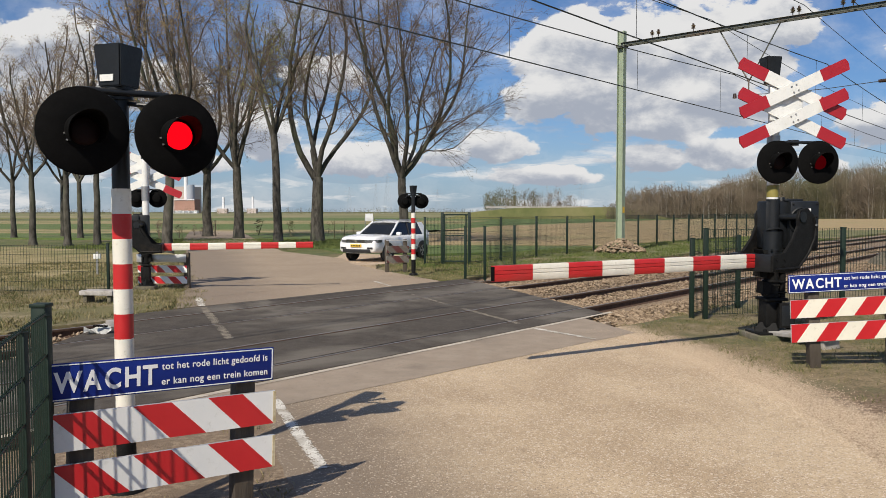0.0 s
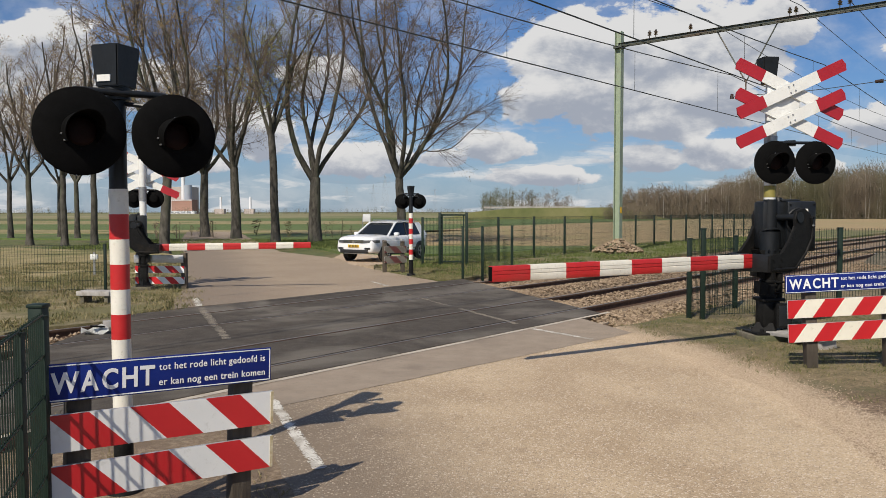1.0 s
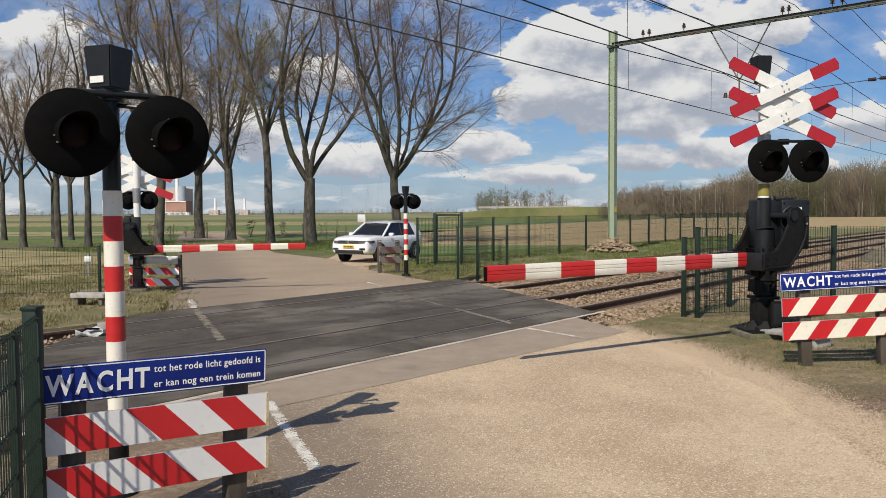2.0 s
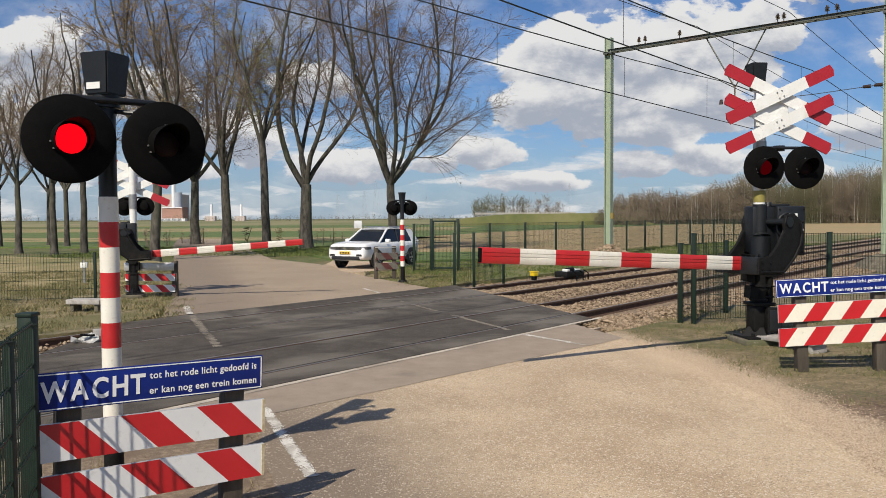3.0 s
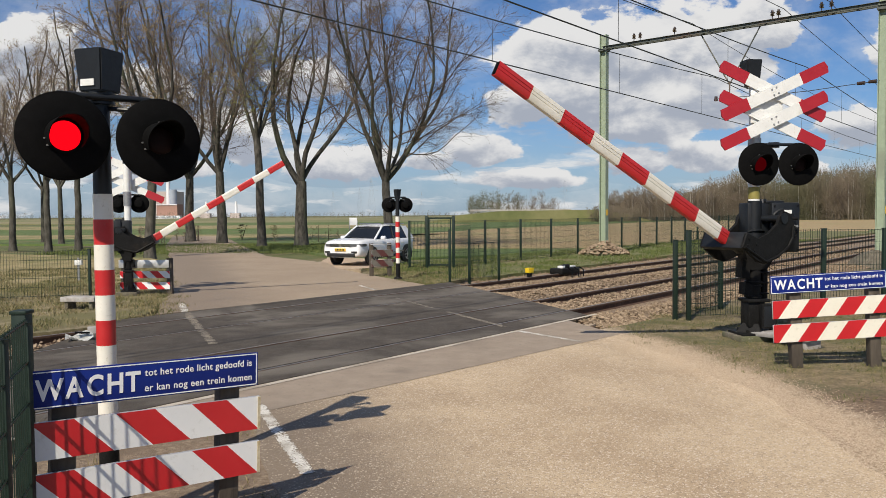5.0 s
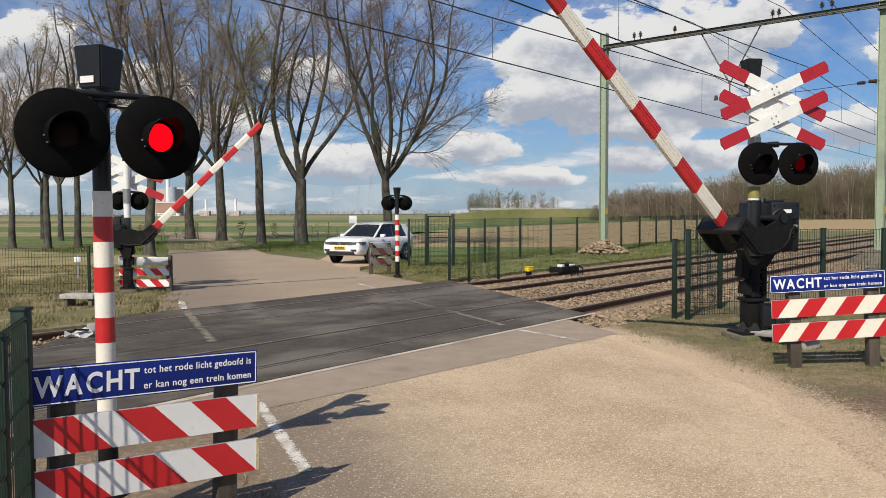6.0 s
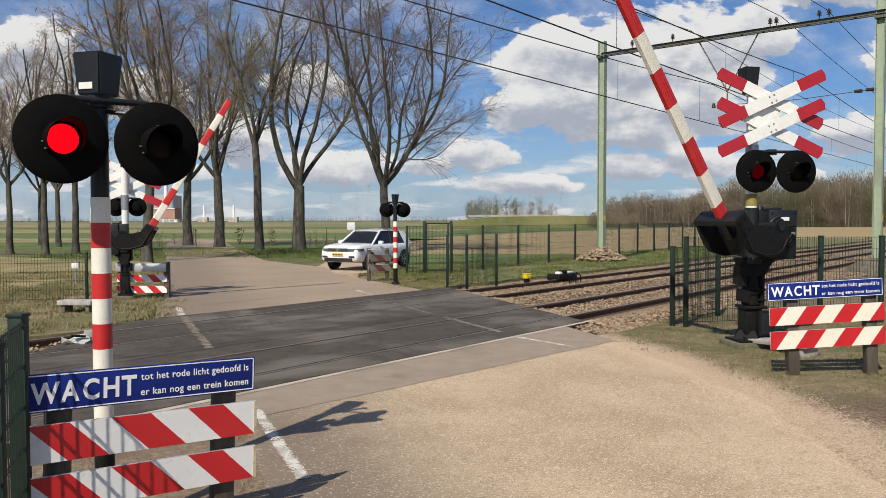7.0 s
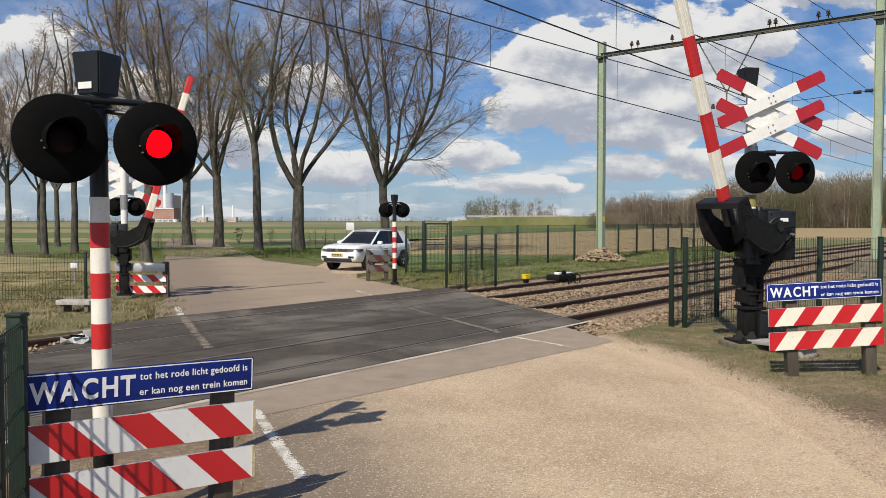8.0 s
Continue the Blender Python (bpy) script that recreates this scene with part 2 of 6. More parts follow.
M["plate_yellow"] = mat("plate_yellow", [(0.75, 0.47, 0.02), (0.8, 0.5, 0.03)], 5, 0.4)
M["yellow"] = mat("yellow", [(0.72, 0.50, 0.01), (0.8, 0.56, 0.02)], 5, 0.45, dirt=(0.4, 0.3, 0.05))
M["far_wood"] = mat("far_wood", [(0.105, 0.082, 0.060), (0.195, 0.155, 0.108)], 0.22, 0.95, stain=(0.100, 0.098, 0.048), stain_at=0.52)
M["birch"] = mat("birch", [(0.38, 0.36, 0.31), (0.55, 0.52, 0.46)], 2, 0.8)
M["brick_far"] = mat("brick_far", [(0.30, 0.17, 0.13), (0.36, 0.21, 0.16)], 0.05, 0.9)
M["clad_far"] = mat("clad_far", [(0.42, 0.36, 0.33), (0.5, 0.43, 0.40)], 0.05, 0.8)
M["white_far"] = mat("white_far", [(0.70, 0.71, 0.74), (0.78, 0.79, 0.8)], 0.1, 0.6)
M["pylon_far"] = mat("pylon_far", [(0.34, 0.38, 0.43), (0.40, 0.44, 0.50)], 0.1, 0.7)
M["blue_far"] = mat("blue_far", [(0.30, 0.34, 0.40), (0.35, 0.39, 0.45)], 0.1, 0.6)


def stone_material(name, dark, light, vary_island=True):
    m = bpy.data.materials.new(name)
    m.use_nodes = True
    g = Nodes(m.node_tree)
    r = g.add("ShaderNodeNewGeometry").outputs["Random Per Island"]
    at = g.add("ShaderNodeTexCoord").outputs["Object"]
    col = g.ramp(r, [(0.0, dark), (0.45, [(a + b) / 2 for a, b in zip(dark, light)]), (1.0, light)])
    col = g.mix(g.math("MULTIPLY", g.noise(at, 40.0), 0.4), col, dark)
    b = g.add("ShaderNodeBsdfPrincipled", Base_Color=col, Roughness=0.9)
    out = g.add("ShaderNodeOutputMaterial")
    m.node_tree.links.new(b.outputs[0], out.inputs[0])
    return m


M["ballast"] = stone_material("ballast", (0.12, 0.08, 0.048), (0.42, 0.32, 0.215))
M["blade"] = stone_material("blade", (0.055, 0.085, 0.018), (0.17, 0.19, 0.05))
M["verge_blade"] = stone_material("verge_blade", (0.07, 0.08, 0.025), (0.24, 0.21, 0.09))
M["dry_blade"] = stone_material("dry_blade", (0.17, 0.14, 0.06), (0.38, 0.31, 0.17))


def glass_material(name, tint, rough=0.02):
    m = bpy.data.materials.new(name)
    m.use_nodes = True
    g = Nodes(m.node_tree)
    b = g.add("ShaderNodeBsdfPrincipled", Base_Color=(*tint, 1), Roughness=rough)
    g.set(b, "Specular IOR Level", 0.45)
    out = g.add("ShaderNodeOutputMaterial")
    m.node_tree.links.new(b.outputs[0], out.inputs[0])
    return m


M["dark_glass"] = glass_material("dark_glass", (0.010, 0.012, 0.014), 0.06)
M["head_glass"] = glass_material("head_glass", (0.10, 0.105, 0.11), 0.1)
M["lamp_glass"] = glass_material("lamp_glass", (0.6, 0.62, 0.65), 0.08)
M["red_lens"] = mat("red_lens", [(0.006, 0.002, 0.002), (0.012, 0.003, 0.003)], 30, 0.6, spec=0.15)


def glow(name, colour, strength):
    m = bpy.data.materials.new(name)
    m.use_nodes = True
    g = Nodes(m.node_tree)
    e = g.add("ShaderNodeEmission", Color=(*colour, 1), Strength=strength)
    out = g.add("ShaderNodeOutputMaterial")
    m.node_tree.links.new(e.outputs[0], out.inputs[0])
    return m


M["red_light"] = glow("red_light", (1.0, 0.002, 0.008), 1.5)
# weaker copy for the right drive: off-axis dimming put into the glow strength
M["red_off_axis"] = glow("red_off_axis", (1.0, 0.01, 0.03), 0.06)


def road_material(name, tone):
    """Worn asphalt whose top layer shows pale stones, with darker traces."""
    m = bpy.data.materials.new(name)
    m.use_nodes = True
    g = Nodes(m.node_tree)
    at = g.add("ShaderNodeTexCoord").outputs["Object"]
    stones = g.add("ShaderNodeTexVoronoi", Vector=at, Scale=84.0)
    pale = g.add("ShaderNodeSeparateColor", i0=stones.outputs["Color"]).outputs[0]
    wide = g.noise(at, 0.5, 5.0, 0.6, 0.4)
    mid = g.noise(at, 5.0, 5.0, 0.65)
    col = g.mix(g.span(wide, 0.35, 0.65), (0.415, 0.305, 0.192), (0.535, 0.410, 0.268))
    col = g.mix(g.math("MULTIPLY", g.span(mid, 0.45, 0.75), 0.5), col, (0.365, 0.268, 0.175))
    col = g.mix(g.math("MULTIPLY", g.span(pale, 0.80, 0.94), 0.75), col, (0.70, 0.61, 0.49))
    col = g.mix(g.math("MULTIPLY", g.span(pale, 0.26, 0.06), 0.45), col, (0.15, 0.11, 0.08))
    mp = g.add("ShaderNodeMapping", Vector=at)
    mp.inputs["Rotation"].default_value = (0, 0, 0.25)
    mp.inputs["Scale"].default_value = (1.1, 9.0, 1.0)
    scuff = g.math("MULTIPLY", g.span(g.noise(mp.outputs[0], 1.6, 5.0, 0.7), 0.60, 0.72), g.span(wide, 0.46, 0.6))
    col = g.mix(g.math("MULTIPLY", scuff, 0.45), col, (0.56, 0.47, 0.37))
    # the strip along the edge line is less worn and darker
    n = g.add("ShaderNodeSeparateXYZ", i0=at)
    across = g.math("ADD", g.math("MULTIPLY", n.outputs[0], 0.946), g.math("MULTIPLY", n.outputs[1], 0.326))
    across = g.math("ADD", across, g.math("MULTIPLY", g.math("SUBTRACT", wide, 0.5), 0.9))
    col = g.mix(g.math("MULTIPLY", g.span(across, 2.9, 0.8), 0.80), col, (0.150, 0.118, 0.090))
    col = g.mix(g.math("MULTIPLY", g.span(pale, 0.90, 0.97), 0.6), col, (0.60, 0.50, 0.38))
    if tone:
        col = g.mix(0.62, col, tone)
    b = g.add("ShaderNodeBsdfPrincipled", Base_Color=col, Roughness=0.88)
    h = g.math("ADD", g.math("MULTIPLY", stones.outputs["Distance"], -0.6), g.noise(at, 160.0, 3.0))
    g.set(b, "Normal", g.add("ShaderNodeBump", Height=h, Strength=0.5, Distance=0.008).outputs[0])
    out = g.add("ShaderNodeOutputMaterial")
    m.node_tree.links.new(b.outputs[0], out.inputs[0])
    return m


M["road"] = road_material("road", None)
M["far_road"] = road_material("far_road", (0.235, 0.185, 0.140))


def soil(name, cols, scale, patch, patch_at, bump=0.5, bscale=8.0, rows=None):
    m = bpy.data.materials.new(name)
    m.use_nodes = True
    g = Nodes(m.node_tree)
    at = g.add("ShaderNodeTexCoord").outputs["Object"]
    a, b_, c = g.noise(at, scale, 6.0, 0.65), g.noise(at, scale * 0.16, 5.0, 0.6, 0.6), g.noise(at, scale * 9, 4.0, 0.7)
    col = g.ramp(g.math("ADD", g.math("MULTIPLY", a, 0.65), g.math("MULTIPLY", c, 0.35)), [(0.36, cols[0]), (0.5, cols[1]), (0.64, cols[2])])
    col = g.mix(g.span(b_, patch_at - 0.06, patch_at + 0.07), col, patch)
    if rows:
        mp = g.add("ShaderNodeMapping", Vector=at)
        mp.inputs["Rotation"].default_value = (0, 0, rows[0])
        w = g.add("ShaderNodeTexWave", Vector=mp.outputs[0], Scale=rows[1], Distortion=2.5, Detail=3.0)
        col = g.mix(g.math("MULTIPLY", w.outputs[1], 0.35), col, rows[2])
    b = g.add("ShaderNodeBsdfPrincipled", Base_Color=col, Roughness=0.92)
    g.set(b, "Normal", g.add("ShaderNodeBump", Height=g.noise(at, bscale, 8.0, 0.7), Strength=bump, Distance=0.08).outputs[0])
    out = g.add("ShaderNodeOutputMaterial")
    m.node_tree.links.new(b.outputs[0], out.inputs[0])
    return m


M["ground"] = soil("ground", [(0.055, 0.075, 0.02), (0.10, 0.115, 0.035), (0.17, 0.155, 0.06)], 1.6, (0.155, 0.13, 0.06), 0.58)
M["verge"] = soil("verge", [(0.10, 0.095, 0.04), (0.20, 0.165, 0.085), (0.33, 0.27, 0.165)], 2.5, (0.150, 0.135, 0.055), 0.52)
M["gravel_bed"] = soil("gravel_bed", [(0.14, 0.095, 0.06), (0.24, 0.175, 0.115), (0.36, 0.28, 0.19)], 14.0, (0.19, 0.135, 0.09), 0.55, bscale=40)
M["shoulder"] = soil("shoulder", [(0.33, 0.24, 0.16), (0.45, 0.34, 0.235), (0.60, 0.48, 0.355)], 14.0, (0.42, 0.315, 0.215), 0.55, bscale=60, bump=0.35)
M["plough"] = soil("plough", [(0.27, 0.19, 0.095), (0.35, 0.255, 0.13), (0.42, 0.32, 0.175)], 0.6, (0.30, 0.25, 0.115), 0.54, rows=(0.5, 0.6, (0.25, 0.185, 0.09)))
M["straw"] = soil("straw", [(0.17, 0.15, 0.06), (0.27, 0.22, 0.10), (0.38, 0.31, 0.17)], 1.0, (0.15, 0.15, 0.05), 0.56)
M["rough_grass"] = soil("rough_grass", [(0.075, 0.09, 0.028), (0.125, 0.135, 0.045), (0.21, 0.18, 0.085)], 2.2, (0.20, 0.16, 0.085), 0.55)
M["meadow"] = soil("meadow", [(0.06, 0.095, 0.022), (0.095, 0.14, 0.035), (0.14, 0.17, 0.05)], 0.8, (0.13, 0.14, 0.05), 0.6)
M["far_meadow"] = soil("far_meadow", [(0.115, 0.130, 0.045), (0.160, 0.165, 0.062), (0.225, 0.205, 0.095)], 0.06, (0.25, 0.215, 0.11), 0.53, bscale=0.4, bump=0.1)



def verge_material():
    """Pale gravel that thins out from the road's edge into dry, patchy turf, with trodden brown earth nearer the road's bend."""
    m = bpy.data.materials.new("gravel_verge")
    m.use_nodes = True
    g = Nodes(m.node_tree)
    at = g.add("ShaderNodeTexCoord").outputs["Object"]
    xyz = g.add("ShaderNodeSeparateXYZ", i0=at)
    x, y = xyz.outputs[0], xyz.outputs[1]
    back = g.math("SUBTRACT", y, 7.0)
    edge = g.math("SUBTRACT", 4.05, g.math("MULTIPLY", g.math("MULTIPLY", back, back), 0.026))
    wide, mid, fine = g.noise(at, 0.9, 5.0, 0.6), g.noise(at, 5.0, 6.0, 0.7), g.noise(at, 30.0, 4.0, 0.7)
    dist = g.math("SUBTRACT", x, edge)
    dist = g.math("ADD", dist, g.math("MULTIPLY", g.math("SUBTRACT", wide, 0.5), 0.9))
    dist = g.math("ADD", dist, g.math("MULTIPLY", g.math("SUBTRACT", mid, 0.5), 0.9))
    turf = g.ramp(g.math("ADD", g.math("MULTIPLY", mid, 0.5), g.math("MULTIPLY", fine, 0.5)), [(0.36, (0.075, 0.070, 0.030)), (0.48, (0.165, 0.130, 0.068)), (0.62, (0.30, 0.235, 0.14))])
    turf = g.mix(g.math("MULTIPLY", g.span(wide, 0.48, 0.60), 0.7), turf, (0.085, 0.092, 0.030))
    soil_ = g.ramp(fine, [(0.35, (0.085, 0.056, 0.034)), (0.5, (0.150, 0.100, 0.062)), (0.66, (0.26, 0.185, 0.122))])
    low = g.math("ADD", y, g.math("MULTIPLY", g.math("SUBTRACT", wide, 0.5), 1.6))
    col = g.mix(g.span(low, 9.1, 8.2), turf, soil_)
    stones_ = g.add("ShaderNodeTexVoronoi", Vector=at, Scale=48.0)
    pick = g.add("ShaderNodeSeparateColor", i0=stones_.outputs["Color"]).outputs[0]
    chips = g.ramp(pick, [(0.0, (0.30, 0.215, 0.14)), (0.5, (0.46, 0.35, 0.24)), (1.0, (0.68, 0.56, 0.42))])
    chips = g.mix(g.math("MULTIPLY", g.span(fine, 0.5, 0.7), 0.4), chips, (0.30, 0.22, 0.145))
    cover = g.span(g.math("ADD", dist, g.math("MULTIPLY", g.math("SUBTRACT", pick, 0.5), 0.5)), 0.28, -0.30)
    col = g.mix(cover, col, chips)
    b = g.add("ShaderNodeBsdfPrincipled", Base_Color=col, Roughness=0.92)
    h = g.math("ADD", g.math("MULTIPLY", stones_.outputs["Distance"], -0.8), g.noise(at, 22.0, 6.0, 0.7))
    g.set(b, "Normal", g.add("ShaderNodeBump", Height=h, Strength=0.7, Distance=0.02).outputs[0])
    out = g.add("ShaderNodeOutputMaterial")
    m.node_tree.links.new(b.outputs[0], out.inputs[0])
    return m


M["gravel_verge"] = verge_material()

# ---- mesh helpers ----


def bm_new():
    return bmesh.new()


def box(bm, c, s, m=None, bevel=0.0):
    mm = Matrix.Translation(c) @ Matrix.Diagonal((s[0], s[1], s[2], 1))
    if m is not None:
        mm = m @ mm
    r = bmesh.ops.create_cube(bm, size=1.0, matrix=mm)
    if bevel:
        edges = {e for v in r["verts"] for e in v.link_edges}
        bmesh.ops.bevel(bm, geom=list(edges), offset=bevel, segments=2, affect="EDGES", profile=0.5)
    return bm


def cone(bm, p0, p1, r0, r1=None, n=16, caps=True):
    p0, p1 = Vector(p0), Vector(p1)
    d = p1 - p0
    q = d.to_track_quat("Z", "Y").to_matrix().to_4x4()
    bmesh.ops.create_cone(bm, cap_ends=caps, segments=n, radius1=r0, radius2=r0 if r1 is None else r1, depth=d.length,
                          matrix=Matrix.Translation((p0 + p1) / 2) @ q)
    return bm


def tube(bm, pts, r, n=6):
    for a, b in zip(pts, pts[1:]):
        cone(bm, a, b, r, r, n)
    return bm


def lathe(bm, profile, n=24, m=None):
    """Turns a profile of (radius, height) round z."""
    rings = []
    for r, z in profile:
        ring = [bm.verts.new(((r * math.cos(2 * math.pi * k / n)), (r * math.sin(2 * math.pi * k / n)), z)) for k in range(n)]
        rings.append(ring)
    for a, b in zip(rings, rings[1:]):
        for k in range(n):
            bm.faces.new((a[k], a[(k + 1) % n], b[(k + 1) % n], b[k]))
    bm.faces.new(list(reversed(rings[0])))
    bm.faces.new(rings[-1])
    if m is not None:
        bmesh.ops.transform(bm, matrix=m, verts=[v for ring in rings for v in ring])
    return bm


def prism(bm, outline, y0, y1, m=None):
    """An outline of (x, z) drawn out from y0 to y1."""
    a = [bm.verts.new((x, y0, z)) for x, z in outline]
    b = [bm.verts.new((x, y1, z)) for x, z in outline]
    k = len(a)
    bm.faces.new(a)
    bm.faces.new(list(reversed(b)))
    for i in range(k):
        bm.faces.new((a[i], b[i], b[(i + 1) % k], a[(i + 1) % k]))
    if m is not None:
        bmesh.ops.transform(bm, matrix=m, verts=a + b)
    return bm


def finish(bm, name, material, smooth=None):
    bmesh.ops.recalc_face_normals(bm, faces=bm.faces)
    me = bpy.data.meshes.new(name)
    bm.to_mesh(me)
    bm.free()
    me.materials.append(M[material] if isinstance(material, str) else material)
    if smooth:
        for p in me.polygons:
            p.use_smooth = True
        me.set_sharp_from_angle(angle=radians(smooth))
    return me


def part(name, bm, material, parent=None, label="", smooth=40):
    ob = new(name, finish(bm, name, material, smooth))
    if parent is not None:
        ob.parent = parent
    if label:
        ob["label"] = label
    return ob


def thing(name, m, label, category, group="", kind=""):
    ob = new(name)
    ob.empty_display_size = 0.1
    ob.matrix_basis = m
    return tagged(ob, label, category, group, kind)


def raw(name, verts, faces, material, parent=None):
    me = bpy.data.meshes.new(name)
    me.from_pydata([tuple(v) for v in verts], [], [tuple(f) for f in faces])
    me.materials.append(M[material] if isinstance(material, str) else material)
    me.update()
    ob = new(name, me)
    if parent is not None:
        ob.parent = parent
    return ob


# ---- the plan ----
# The railway runs at 38.7 degrees to the right of the first view; the road crosses it aslant.
AZ = radians(38.7)
ALONG = Vector((math.sin(AZ), math.cos(AZ), 0))
ACROSS = Vector((-math.cos(AZ), math.sin(AZ), 0))
TRACKS = (8.71, 12.39)
GAUGE = 0.752
DECK = (7.32, 14.08)
SKEW = 0.637


def at_rail(s, n, z=0.0):
    return ALONG * s + ACROSS * n + Vector((0, 0, z))


RAIL = Matrix(((ALONG.x, ACROSS.x, 0, 0), (ALONG.y, ACROSS.y, 0, 0), (0, 0, 1, 0), (0, 0, 0, 1)))
ROAD_AZ = radians(-19.0)
RD = Vector((math.sin(ROAD_AZ), math.cos(ROAD_AZ), 0))
RX = Vector((math.cos(ROAD_AZ), -math.sin(ROAD_AZ), 0))


def deck_right(n):
    return 13.80 + (n - 7.9) * SKEW


def deck_left(n):
    return 4.95 + (n - 11.6) * 1.12


def sheet(name, pts, z, material, label, category="", thickness=0.0, wave=0.0, step=0.0):
    """A flat piece of ground with a given outline; its edge may waver."""
    pts = [Vector((p[0], p[1], 0)) for p in pts]
    if step:
        fine = []
        for a, b in zip(pts, pts[1:] + pts[:1]):
            k = max(1, int((b - a).length / step))
            fine += [a.lerp(b, i / k) for i in range(k)]
        pts = [p + Vector((noise.noise(p * 0.9 + Vector((3, 7, 1))), noise.noise(p * 0.9 + Vector((9, 2, 5))), 0)) * wave
               + Vector((noise.noise(p * 4.1), noise.noise(p * 4.1 + Vector((5, 5, 5))), 0)) * wave * 0.4 for p in fine]
    bm = bm_new()
    top = [bm.verts.new((p.x, p.y, z)) for p in pts]
    bm.faces.new(top)
    if thickness:
        low = [bm.verts.new((p.x, p.y, -0.19)) for p in pts]
        for i in range(len(pts)):
            j = (i + 1) % len(pts)
            bm.faces.new((top[i], low[i], low[j], top[j]))
    bm.normal_update()
    bmesh.ops.triangulate(bm, faces=[f for f in bm.faces if len(f.verts) > 4])
    ob = part(name, bm, material, None, "", None)
    for p in ob.data.polygons:
        if p.normal.z < -0.5:
            p.flip()
    return tagged(ob, label, category or name.replace("_", " "), "", "structure")


# ---- ground and road ----
bm = bm_new()
hub = bm.verts.new((0, 0, -0.18))
ring = None
for radius in (6, 15, 30, 60, 120, 250, 520, 1100, 2300, 4600):
    nxt = [bm.verts.new((radius * math.cos(2 * math.pi * k / 64), radius * math.sin(2 * math.pi * k / 64), -0.18)) for k in range(64)]
    for k in range(64):
        j = (k + 1) % 64
        bm.faces.new((hub, nxt[k], nxt[j]) if ring is None else (ring[k], nxt[k], nxt[j], ring[j]))
    ring = nxt
land = part("ground", bm, "ground", None, "", None)
for p in land.data.polygons:
    if p.normal.z < 0:
        p.flip()
tagged(land, "flat grassy land of the river plain reaching the horizon", "ground", "", "structure")


def slab(name, s0, s1, n0, n1, z, material, label, category):
    return sheet(name, [at_rail(s0, n0), at_rail(s1, n0), at_rail(s1, n1), at_rail(s0, n1)], z, material, label, category)


# road on this side and beyond, level with the deck
def on_road(d, off):
    """d metres along the road from the near edge of the deck's middle, off to its right."""
    return Vector((0.0, 9.0, 0)) + RD * d + RX * off


def on_line(n, a, az):
    """The point where a line from a along az crosses the railway offset n."""
    d = Vector((math.sin(az), math.cos(az), 0))
    k = (n - a.dot(ACROSS)) / d.dot(ACROSS)
    return a + d * k


LEFT_A, RIGHT_A = Vector((-2.05, 7.9, 0)), Vector((2.55, 12.6, 0))
STRIP = 5.84
nl, nr = on_line(STRIP, LEFT_A, ROAD_AZ), on_line(STRIP, RIGHT_A, ROAD_AZ)
rl, rr_ = on_line(DECK[0] - 0.03, LEFT_A, ROAD_AZ), on_line(DECK[0] - 0.03, RIGHT_A, ROAD_AZ)
EDGE = [(2.62, 12.95), (3.38, 12.0), (3.72, 10.0), (3.92, 8.57), (4.02, 7.1), (3.9, 4.0), (3.6, 0.0), (3.2, -9.0)]


def edge_x(y):
    """Where the pale shoulder ends and the verge begins."""
    for (xa, ya), (xb, yb) in zip(EDGE, EDGE[1:]):
        if yb <= y <= ya:
            return xa + (xb - xa) * (ya - y) / (ya - yb)
    return EDGE[0][0] if y > EDGE[0][1] else EDGE[-1][0]


sheet("road", [LEFT_A - RD * 18, (2.2, -9.0), (2.7, 0.0), (3.1, 4.0), (3.3, 7.1), (3.3, 9.05), (2.95, 11.2), rr_ + RX * 0.1, rl], 0.0, "road",
      "worn beige asphalt road with pale exposed stones", "road", 0.12, 0.12, 0.2)
dl, dr = on_line(DECK[0] - 0.012, LEFT_A, ROAD_AZ), on_line(DECK[0] - 0.012, RIGHT_A + RX * 0.25, ROAD_AZ)
tagged(sheet("approach_strip", [nl - RX * 1.0, nr + RX * 0.22, dr, dl - RX * 1.6], 0.004, "strip",
             "smooth grey-beige asphalt strip before the rails", "road", 0.0, 0.025, 0.2), "", "", "", "structure")
fl_, fr_ = on_line(DECK[1] + 0.012, Vector((-5.95, 17.3, 0)), ROAD_AZ), on_line(DECK[1] + 0.012, Vector((-0.2, 20.0, 0)), ROAD_AZ)
sheet("far_road", [fl_ - RX * 0.4, fr_ + RX * 0.3, Vector((-2.4, 25.5, 0)), Vector((-4.0, 29.0, 0)), Vector((-4.9, 32.5, 0)), Vector((-8.8, 38.5, 0)), Vector((-13.4, 52, 0)), Vector((-22, 78, 0)),
                   Vector((-27, 78, 0)), Vector((-18.5, 52, 0)), Vector((-12.5, 36, 0)), Vector((-9.6, 27.5, 0)), Vector((-7.4, 21.2, 0))], 0.0, "far_road",
      "worn beige asphalt road leading on to the trees", "road", 0.1, 0.12, 0.5)
sheet("car_path", [(-4.3, 28.6), (-3.1, 28.9), (-2.2, 31), (-2.0, 35), (-5.5, 37), (-5.4, 33)], -0.014, "shoulder", "bare earth parking place beside the road", "path", 0.05, 0.25, 0.5)
# dark asphalt deck between and beside the rails
tagged(sheet("ballast_bed", [at_rail(-60, 6.1), at_rail(260, 6.1), at_rail(260, 14.9), at_rail(-60, 14.9)], -0.135, "gravel_bed", "brownish gravel bed of the two tracks", "gravel"), "", "", "", "structure")

